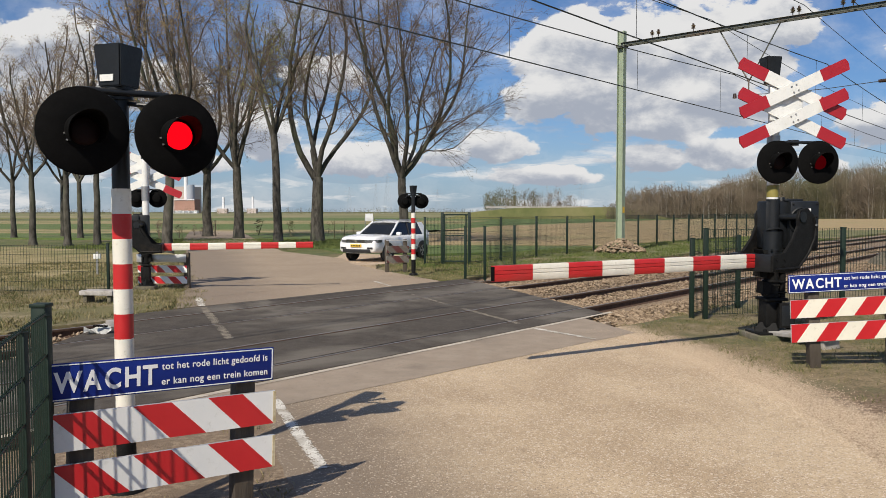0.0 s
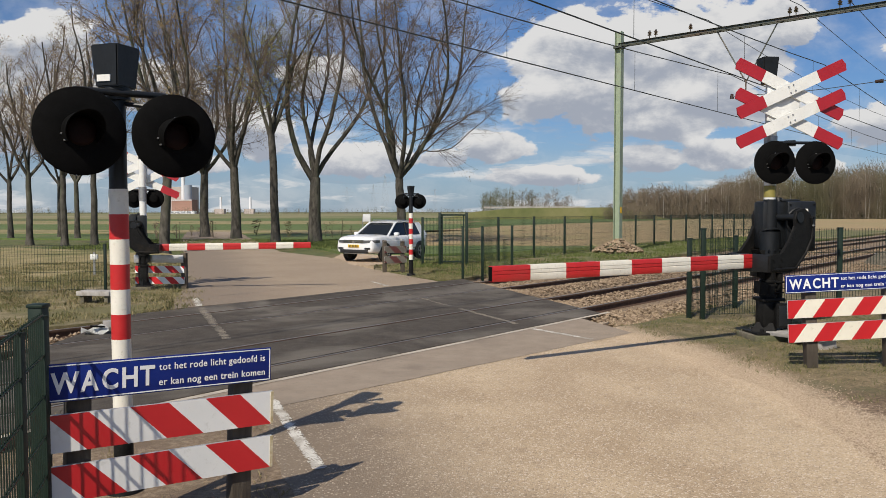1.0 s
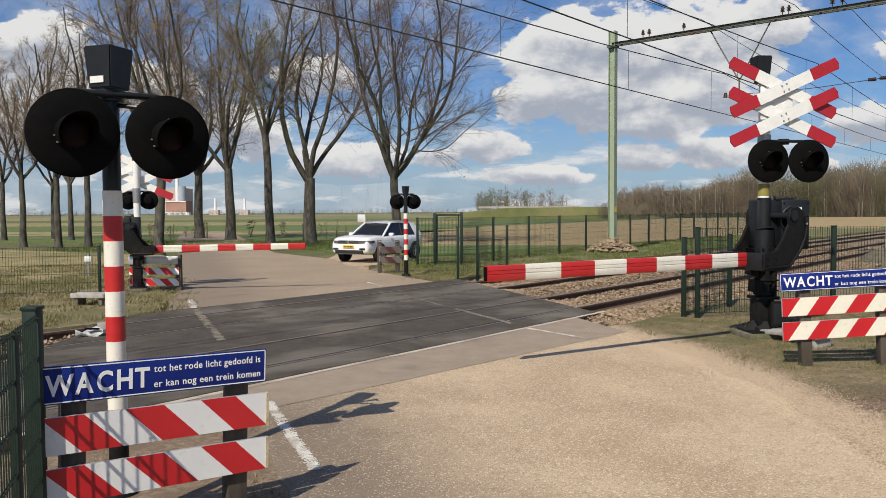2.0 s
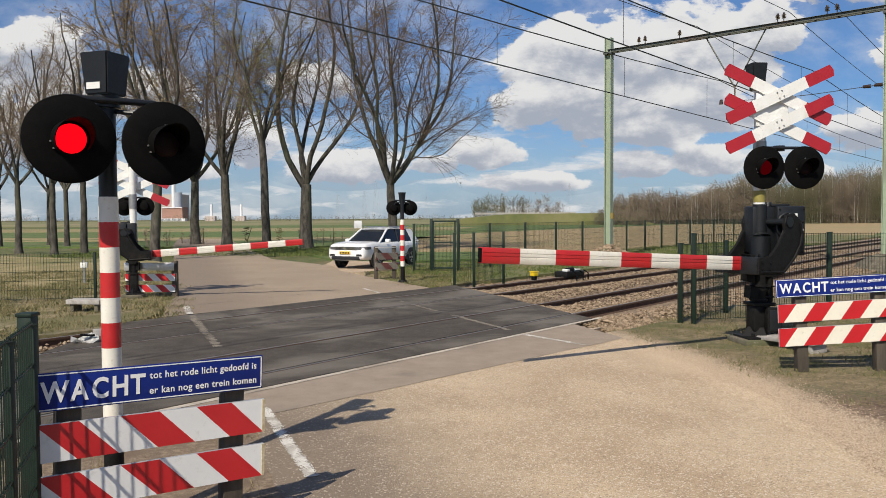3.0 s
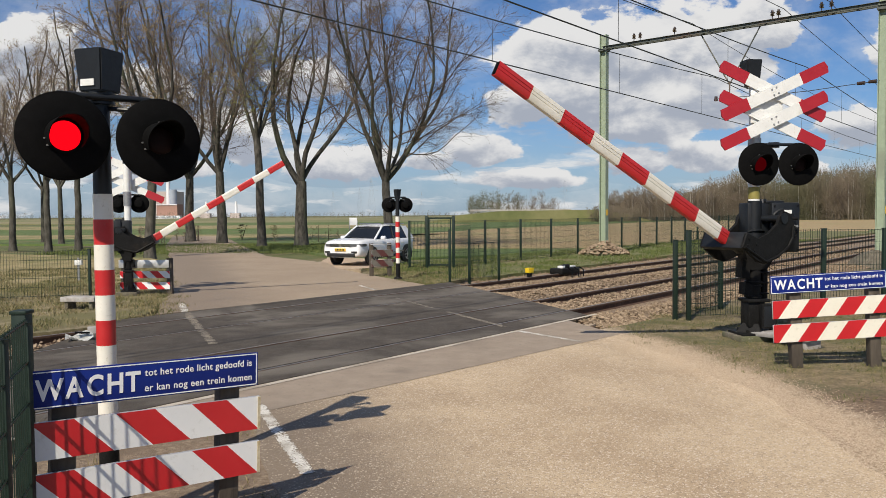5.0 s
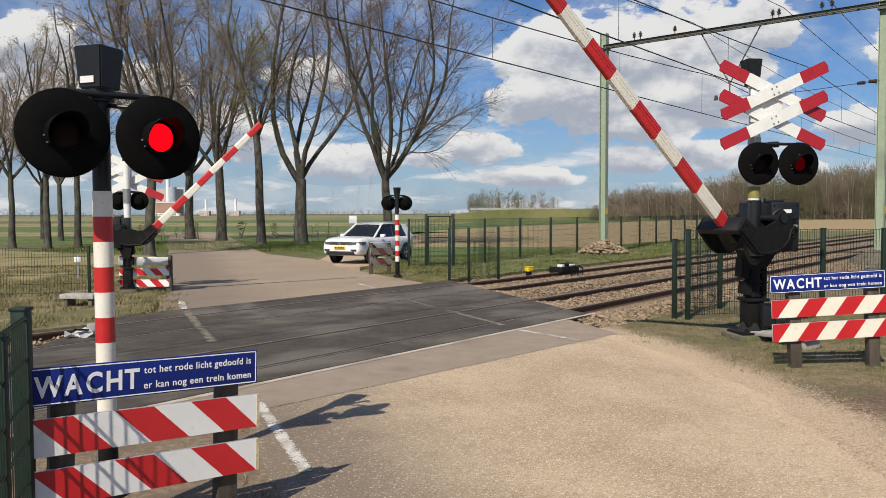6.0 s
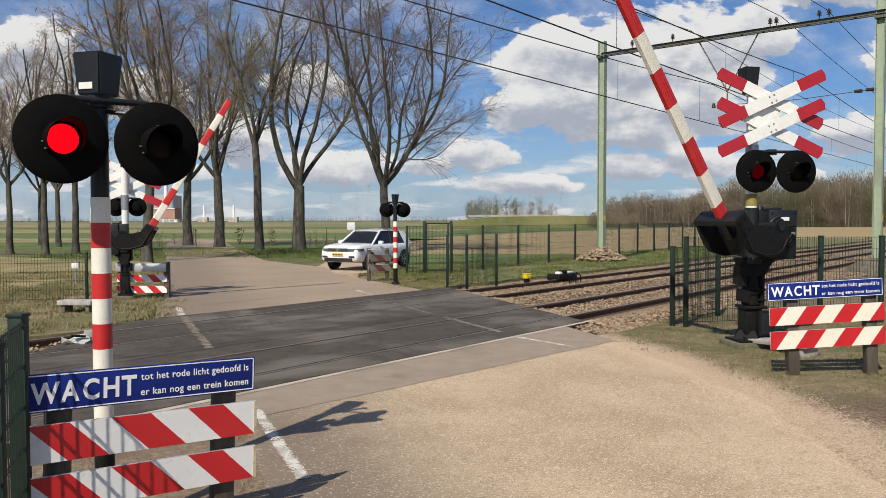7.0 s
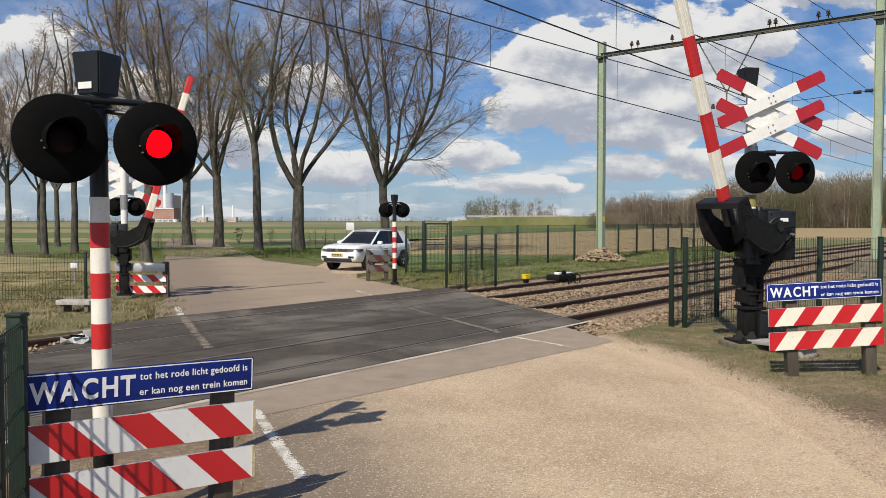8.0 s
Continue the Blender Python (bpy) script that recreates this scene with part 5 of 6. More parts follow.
def portal():
    p = thing("overhead_line_portal", Matrix.Identity(4), "pale green steel portal with two masts over the tracks", "overhead line mast")
    L, R = at_rail(34.1, 17.7), at_rail(34.1, 6.0)
    for q, name in ((L, "mast"), (R, "mast")):
        bm = bm_new()
        m = Matrix.Translation((q.x, q.y, 0)) @ Matrix.Rotation(math.pi / 2 - AZ, 4, "Z")
        zt = 10.35
        box(bm, (0, 0, zt / 2), (0.012, 0.30, zt), m)
        for y in (-0.15, 0.15):
            box(bm, (0, y, zt / 2), (0.30, 0.018, zt), m)
        mast = part(name, bm, "mast_green", p, "pale green rolled steel mast", None)
        bm = box(bm_new(), (0, 0, 9.62), (0.42, 0.42, 0.10), m)
        part("collar", bm, "beam_steel", mast)
        part("number_plate", box(bm_new(), (0, -0.17, 2.0), (0.18, 0.01, 0.28), m), "plate_yellow", mast, "small yellow plate")
        bm = bm_new()
        lathe(bm, [(1.15, -0.2), (0.95, 0.08), (0.55, 0.36), (0.35, 0.42), (0.33, 0.44)], 9, Matrix.Translation((q.x, q.y, 0)))
        for v in bm.verts:
            v.co += Vector((noise.noise(v.co * 2.1), noise.noise(v.co * 2.1 + Vector((4, 4, 4))), noise.noise(v.co * 1.7) * 0.5)) * 0.16
        part("footing", bm, "footing", mast, "rough mossy concrete footing")
    # beam of two angles with battens
    bm = bm_new()
    a, b = L + Vector((0, 0, 9.72)), R + ACROSS * -0.4 + Vector((0, 0, 9.80))
    m = Matrix.Translation((a + b) / 2) @ (b - a).to_track_quat("X", "Z").to_matrix().to_4x4()
    n = (b - a).length
    for y in (-0.11, 0.11):
        box(bm, (0, y, 0.0), (n, 0.02, 0.13), m)
        box(bm, (0, y * 1.4, 0.066), (n, 0.08, 0.012), m)
        box(bm, (0, y * 1.4, -0.066), (n, 0.08, 0.012), m)
    for k in range(14):
        box(bm, (-n / 2 + n * (k + 0.5) / 14, 0, 0.070), (0.10, 0.24, 0.012), m)
    beam = part("beam", bm, "beam_steel", p, "dark weathered steel crossbeam")

    def on_beam(f):
        return a.lerp(b, f)

    for f in (0.125, 0.15, 0.285, 0.63, 0.65, 0.785, 0.815):
        q = on_beam(f) + Vector((0, 0, 0.10))
        bm = cone(bm_new(), q, q + Vector((0, 0, 0.22)), 0.02, 0.02, 8)
        for z in (0.14, 0.20, 0.26):
            cone(bm, q + Vector((0, 0, z)), q + Vector((0, 0, z + 0.035)), 0.095, 0.05, 14)
        cone(bm, q + Vector((0, 0, 0.30)), q + Vector((0, 0, 0.36)), 0.05, 0.04, 10)
        part("insulator", bm, "porcelain", beam, "dark brown porcelain insulator")
    foot = at_rail(34.1, 11.8, 7.4)
    for dn in (-1.25, 1.25):
        part("hanger", cone(bm_new(), at_rail(34.1, 11.8 + dn, 9.68), foot, 0.030, 0.030, 8), "beam_steel", p, "dark tubular hanger")
    part("hanger_foot", cone(bm_new(), foot + Vector((0, 0, 0.1)), foot + Vector((0, 0, -0.62)), 0.034, 0.030, 8), "beam_steel", p)
    tip = at_rail(34.1, 12.38, 6.85)
    part("steady_arm", cone(bm_new(), foot + Vector((0, 0, -0.55)), tip, 0.018, 0.018, 8), "galv", p)
    part("insulator", cone(bm_new(), tip + Vector((0, 0, -0.1)), tip + Vector((0, 0, 0.1)), 0.09, 0.06, 12), "porcelain", p, "dark brown porcelain insulator")
    post = at_rail(34.1, 6.1, 6.93)
    part("cross_span", tube(bm_new(), [post, at_rail(34.1, 8.65, 6.80), at_rail(34.1, 10.2, 6.78), foot + Vector((0, 0, -0.55))], 0.014, 6), "wire", p, "thin cross wire from the mast")
    for q in (at_rail(34.1, 6.35, 6.92), at_rail(34.1, 6.75, 6.90)):
        part("insulator", cone(bm_new(), q - ACROSS * 0.14, q + ACROSS * 0.14, 0.075, 0.06, 12), "porcelain", p, "dark brown porcelain insulator")


portal()


def line(name, n, z, sag, r, s0=-70.0, s1=300.0, label=""):
    """A wire along the railway, held every 60 m."""
    pts = []
    s = s0
    while s <= s1:
        k = ((s - 34.1) / 60.0) % 1.0
        pts.append(at_rail(s, n, z - sag * 4 * k * (1 - k)))
        s += 4.0
    bm = bm_new()
    for a, b in zip(pts, pts[1:]):
        cone(bm, a, b, r, r, 5, False)
    w = part(name, bm, "wire", None, "", None)
    tagged(w, label, "wire", "overhead wires")
    return w


for n0 in TRACKS:
    line("contact_wire", n0, 6.05, 0.0, 0.017, label="thin dark contact wire over the track")
    w = line("catenary_wire", n0, 7.75, 0.75, 0.017, label="thin dark sagging catenary wire over the track")
    s = -50.0
    while s < 160:
        k = ((s - 34.1) / 60.0) % 1.0
        bm = cone(bm_new(), at_rail(s, n0, 6.05), at_rail(s, n0, 7.75 - 0.75 * 4 * k * (1 - k)), 0.007, 0.007, 4)
        part("dropper", bm, "wire", w, "", None)
        s += 7.5
line("feeder_wire", 13.4, 10.2, 0.9, 0.014, label="thin dark feeder wire on top of the portal")
line("feeder_wire", 9.6, 10.2, 0.9, 0.014, label="thin dark feeder wire on top of the portal")
line("feeder_wire", 7.9, 10.2, 0.9, 0.014, label="thin dark feeder wire on top of the portal")


# ---- trees ----
def grow(rng, H, r, fork, limbs, spread, droop, twigs):
    """Stations of all branches of a bare tree: (points, radii, order)."""
    out = []

    def branch(p, d, L, r0, order, r_end):
        k = max(2, int(L / (1.1 if order < 2 else 0.7)))
        if order >= 3:
            k = 2
        pts, rad = [p.copy()], [r0]
        q, u = p.copy(), d.normalized()
        for i in range(k):
            wob = 0.13 if order < 2 else 0.20
            u = (u + Vector((rng.gauss(0, wob), rng.gauss(0, wob), rng.gauss(0, wob * 0.6) + (0.13 if order < 2 else 0.07 if order < 3 else droop)))).normalized()
            q = q + u * (L / k)
            pts.append(q.copy())
            rad.append(r0 + (r_end - r0) * (i + 1) / k)
        out.append((pts, rad, order))
        return pts, rad, u

    def side(u, ang, az):
        a = u.orthogonal().normalized()
        b = u.cross(a)
        return u * math.cos(ang) + (a * math.cos(az) + b * math.sin(az)) * math.sin(ang)

    def children(pts, rad, order, L):
        if order >= 4:
            return
        count = {0: 0, 1: int(5 + L * 0.6), 2: int(9 + L * 2.6), 3: twigs}[order]
        az = rng.uniform(0, 6.28)
        for j in range(count):
            f = rng.uniform(0.12, 1.0) if order == 1 else rng.uniform(0.12, 1.0)
            i = min(len(pts) - 2, int(f * (len(pts) - 1)))
            g = f * (len(pts) - 1) - i
            p = pts[i].lerp(pts[i + 1], min(1, g))
            u = (pts[i + 1] - pts[i]).normalized()
            az += 2.4 + rng.uniform(-0.5, 0.5)
            ang = rng.uniform(0.55, 1.05) if order == 1 else rng.uniform(0.35, 0.85)
            n = L * (1.05 - 0.6 * f) * {1: 0.50, 2: 0.42, 3: 0.55}[order] * rng.uniform(0.6, 1.25)
            n = max(n, 0.3)
            rr = max(0.008, (rad[i] + (rad[i + 1] - rad[i]) * min(1, g)) * rng.uniform(0.35, 0.6))
            if order == 3:
                rr = 0.0045
            elif order == 2:
                rr = max(0.007, min(rr, 0.011))
            elif order == 1:
                rr = min(rr, 0.042)
            c = branch(p, side(u, ang, az), n, rr, order + 1, rr * 0.35 if order < 3 else 0.003)
            children(c[0], c[1], order + 1, n)

    # trunk with a flared foot
    trunk = [Vector((0, 0, -0.2)), Vector((0, 0, 0.25)), Vector((0, 0, 0.9))]
    rad = [r * 1.55, r * 1.18, r * 1.02]
    q = trunk[-1]
    k = max(2, int(fork / 1.0))
    lean = Vector((rng.gauss(0, 0.025), rng.gauss(0, 0.025), 1))
    for i in range(k):
        q = q + Vector((lean.x + rng.gauss(0, 0.03), lean.y + rng.gauss(0, 0.03), 1)) * ((fork - 0.9) / k)
        trunk.append(q.copy())
        rad.append(r * (1.0 - 0.22 * (i + 1) / k))
    out.append((trunk, rad, 0))
    az = rng.uniform(0, 6.28)
    for j in range(limbs):
        az += 6.28 / limbs + rng.uniform(-0.4, 0.4)
        ang = spread * (0.18 if j == 0 else rng.uniform(0.7, 1.15))
        L = (H - fork) * rng.uniform(0.82, 1.05) / max(0.75, math.cos(ang * 0.8))
        rr = r * rng.uniform(0.40, 0.56)
        start = trunk[-1] - Vector((0, 0, rng.uniform(0.0, 0.5)))
        c = branch(start, side(Vector((0, 0, 1)), ang, az), L, rr, 1, 0.03)
        children(c[0], c[1], 1, L)
    return out


def skin(branches, sides_of):
    verts, faces = [], []
    for pts, rad, order in branches:
        n = sides_of[order]
        base = len(verts)
        for i, p in enumerate(pts):
            u = (pts[min(i + 1, len(pts) - 1)] - pts[max(i - 1, 0)]).normalized()
            a = u.orthogonal().normalized()
            b = u.cross(a)
            for k in range(n):
                t = 6.2832 * k / n
                v = p + (a * math.cos(t) + b * math.sin(t)) * rad[i]
                verts.append((v.x, v.y, v.z))
        for i in range(len(pts) - 1):
            for k in range(n):
                faces.append((base + i * n + k, base + i * n + (k + 1) % n, base + (i + 1) * n + (k + 1) % n, base + (i + 1) * n + k))
    return verts, faces


def buds(rng, branches, count, size):
    tips = [(pts[i], pts[-1] - pts[0]) for pts, rad, order in branches if order >= 3 for i in range(1, len(pts))]
    verts, faces = [], []
    for _ in range(count):
        p, d = tips[rng.randrange(len(tips))]
        p = p + Vector((rng.gauss(0, 0.08), rng.gauss(0, 0.08), rng.gauss(0, 0.08)))
        k = len(verts)
        for _ in range(3):
            v = p + Vector((rng.gauss(0, size), rng.gauss(0, size), rng.gauss(0, size)))
            verts.append((v.x, v.y, v.z))
        faces.append((k, k + 1, k + 2))
    return verts, faces


def tree(x, y, H, r, fork, limbs, spread, seed, twigs, leaf, leaves, label, turn=0.0):
    rng = random.Random(seed)
    br = grow(rng, H, r, fork, limbs, spread, -0.02, twigs)
    t = thing("tree", pose(x, y, -0.1, 0, 0, turn), label, "tree", "trees along the road")
    v, f = skin([b for b in br if b[2] < 2], {0: 14, 1: 8})
    tr = raw("trunk", v, f, "bark", t)
    for p in tr.data.polygons:
        p.use_smooth = True
    v, f = skin([b for b in br if b[2] >= 2], {2: 5, 3: 3, 4: 3})
    c = raw("crown", v, f, "twig", t)
    if leaves:
        v, f = buds(rng, br, leaves, 0.032)
        tagged(raw("bud_spray", v, f, leaf, t), "", "", "", "stuff")
    return t


BARE = "tall bare roadside tree with ascending limbs and fine twigs"
BUDDING = "tall roadside tree with olive buds on its twigs"
tree(-9.56, 52.2, 19.0, 0.42, 4.3, 5, 0.70, 14, 4, "bud", 3500, BARE)
tree(-3.55, 48.6, 16.5, 0.30, 4.4, 7, 0.80, 29, 7, "bud", 6000, BARE)
budding = tree(-11.95, 51.2, 16.5, 0.28, 7.0, 4, 0.42, 5, 3, "green_bud", 8000, BUDDING)
third = tree(-16.4, 57.8, 18.0, 0.36, 5.3, 6, 0.72, 41, 5, "bud", 9000, BUDDING)
fourth = tree(-14.2, 37.8, 14.0, 0.24, 5.2, 6, 0.72, 57, 5, "bud", 9000, BUDDING)
fifth = tree(-21.9, 47.0, 13.0, 0.20, 4.6, 4, 0.60, 77, 3, "bud", 2500, BARE)
for src, x, y, turn in ((third, -20.0, 61.8, 140), (fifth, -24.0, 47.6, 200), (fifth, -29.5, 60.5, 250), (fifth, -32.6, 64, 90), (fifth, -27.8, 50.6, 310), (fifth, -35.0, 61.0, 130)):
    copy_thing(src, pose(x, y, -0.1, 0, 0, turn))


def wood(name, rng, count, spot, height, label, twig_n=60, birch=0.12):
    """A far wood: many thin trunks with sprays of twigs."""
    v1, f1, v2, f2 = [], [], [], []
    for _ in range(count):
        x, y, z = spot(rng)
        H = height(x, y) * rng.uniform(0.5, 1.12)
        r = rng.uniform(0.03, 0.075)
        tgt = (v2, f2) if rng.random() < birch else (v1, f1)
        k = len(tgt[0])
        lean = rng.gauss(0, 0.3)
        for zz, rr in ((-0.5, r), (H * 0.85, r * 0.25)):
            for a in (0, 2.1, 4.2):
                tgt[0].append((x + rr * math.cos(a) + lean * (zz > 0), y + rr * math.sin(a), z + zz))
        for a in range(3):
            tgt[1].append((k + a, k + (a + 1) % 3, k + 3 + (a + 1) % 3, k + 3 + a))
        for _ in range(twig_n):
            # tips fill an egg-shaped crown; each twig starts lower on the stem
            a, up, rad = rng.uniform(0, 6.28), rng.uniform(-1, 1), rng.random() ** 0.5
            wide = math.sqrt(max(0.0, 1 - up * up)) * rad * 0.29 * H
            tip = H * (0.60 + 0.38 * up * rng.uniform(0.6, 1.0)) if rng.random() < 0.75 else H * rng.uniform(0.04, 0.40)
            q = Vector((x + lean * tip / H + math.cos(a) * wide, y + math.sin(a) * wide, z + tip))
            p = Vector((x + math.cos(a) * wide * 0.6, y + math.sin(a) * wide * 0.6, z + max(0.1, tip - rng.uniform(0.03, 0.15) * H)))
            w = rng.uniform(0.02, 0.05) * min(1.0, H / 6)
            k = len(v1)
            v1 += [tuple(p - Vector((w, 0, 0))), tuple(p + Vector((w, 0, 0.05))), tuple(q)]
            f1.append((k, k + 1, k + 2))
    ob = raw(name, v1, f1, "far_wood")
    tagged(ob, label, "wood", "", "stuff")
    if v2:
        b = raw("birch_stems", v2, f2, "birch", ob)
        tagged(b, "pale birch stems", "", "", "stuff")
    return ob


def right_spot(rng):
    f = rng.random() ** 0.8
    return 46 + f * 125, 212 - 25 * f + rng.uniform(0, 34), -0.1


wood("far_wood", random.Random(3), 2600, right_spot, lambda x, y: (8.2 + 8.0 * min(1, max(0, (x - 46) / 75))) * (1 + 0.28 * noise.noise(Vector((x * 0.07, y * 0.05, 2)))), "bare leafless wood behind the ploughed field", 150, 0.24)
wood("copse", random.Random(4), 120, lambda r: (8 + 30 * r.random(), 262 + r.uniform(0, 22), 1.8), lambda x, y: (9.6 - 0.16 * abs(x - 20)) * (1 + 0.3 * noise.noise(Vector((x * 0.3, 0.5, 7)))), "small bare copse on the low rise", 80, 0.0)
wood("hedge", random.Random(6), 170, lambda r: (37 + 12 * r.random(), 196 + r.uniform(0, 12), 0.0), lambda x, y: 4.5 - 0.1 * abs(x - 43), "low bare hedge beside the rise", 60, 0.0)
wood("tree_line", random.Random(5), 1700, lambda r: (-620 + 1000 * r.random(), 800 + r.uniform(0, 60), -0.1), lambda x, y: max(3.0, 6.5 + 8.0 * noise.noise(Vector((x * 0.03, 1, 1)))), "distant bare tree line on the horizon", 34, 0.0)

wood("shrub_row", random.Random(7), 20, lambda r: (-26 + 23 * r.random(), 58 + r.uniform(0, 9), -0.1), lambda x, y: 1.5, "thin bare young shrubs in a row beyond the trees", 40, 0.0)

# grassy rise with a low grey wall on top
bm = bm_new()
prism(bm, [(-6, -0.2), (4, 1.8), (14, 2.8), (38, 3.0), (46, 2.0), (54, -0.2)], 205, 262)
tagged(part("rise", bm, "far_meadow", None, "", None), "low grassy rise beyond the ploughed field", "rise", "", "structure")
bm = bm_new()
box(bm, (20, 212, 3.05), (27, 0.6, 0.5))
for k in range(9):
    box(bm, (8 + 3 * k, 211.6, 2.95), (0.2, 0.2, 0.8))
part("low_wall", bm, "concrete", None, "", None)
tagged(bpy.data.objects["low_wall"], "low grey concrete wall along the rise", "wall")

# ---- power station on the horizon ----


def station():
    s = thing("power_station", pose(-320, 900, 0), "distant brick and grey power station with chimneys", "power station")
    part("boiler_house", box(bm_new(), (-3, 22, 15.5), (28, 24, 31)), "clad_far", s, "grey-brown boiler house", None)
    part("turbine_hall", box(bm_new(), (6, 0, 8), (23, 20, 16)), "brick_far", s, "reddish brick hall", None)
    part("low_hall", box(bm_new(), (5, -14, 1.6), (36, 8, 3.2)), "white_far", s, "pale low halls", None)
    part("stack", cone(bm_new(), (2.4, 6, 0), (2.4, 6, 43), 2.4, 2.1, 20), "white_far", s, "white chimney", None)
    part("round_tower", cone(bm_new(), (7, 8, 0), (7, 8, 33), 4.5, 4.5, 24), "blue_far", s, "blue-grey round tower", None)
    part("roof_band", box(bm_new(), (6, -10.4, 15.4), (23.2, 0.4, 0.9)), "white_far", s, "white roof edge", None)
    for k in range(5):
        part("window_band", box(bm_new(), (-9 + k * 6.5, -18.3, 1.8), (4, 0.5, 1.2)), "blue_far", s, "grey-blue window band", None)


station()


def chimney(x, y, h, label):
    c = thing("chimney", pose(x, y, 0), label, "chimney", "distant chimneys")
    part("shaft", cone(bm_new(), (0, 0, 0), (0, 0, h), 1.6, 1.3, 16), "white_far", c, "", None)
    part("base_building", box(bm_new(), (0, -3, 2.5), (11, 8, 6)), "clad_far", c, "", None)


chimney(-274, 905, 19, "distant white chimney on a low grey building")
chimney(-240, 905, 19, "distant white chimney on a low grey building")


def pylon(x, y, h):
    p = thing("pylon", pose(x, y, 0, 0, 0, 30), "distant grey lattice power pylon", "pylon", "distant pylons")
    bm = bm_new()
    w = h * 0.09
    legs = []
    for a, b in ((-1, -1), (1, -1), (1, 1), (-1, 1)):
        legs.append((Vector((a * w, b * w, 0)), Vector((a * w * 0.12, b * w * 0.12, h))))
        cone(bm, legs[-1][0], legs[-1][1], 0.05, 0.055, 4)
    for i in range(7):
        for j in range(4):
            a, b = legs[j], legs[(j + 1) % 4]
            cone(bm, a[0].lerp(a[1], i / 7), b[0].lerp(b[1], (i + 1) / 7), 0.035, 0.035, 3)
    part("tower", bm, "pylon_far", p, "", None)
    for z, l in ((0.68, 0.20), (0.80, 0.26), (0.92, 0.16)):
        bm = cone(bm_new(), (-l * h, 0, z * h), (l * h, 0, z * h), 0.05, 0.05, 4)
        cone(bm, (-l * h, 0, z * h), (0, 0, z * h + h * 0.05), 0.045, 0.045, 3)
        cone(bm, (l * h, 0, z * h), (0, 0, z * h + h * 0.05), 0.045, 0.045, 3)
        part("cross_arm", bm, "pylon_far", p, "", None)


for x, y, h in ((-60, 640, 32), (-87, 800, 30), (-128, 900, 30), (120, 800, 36), (105, 980, 34), (-30, 980, 30), (-175, 930, 28)):
    pylon(x, y, h)


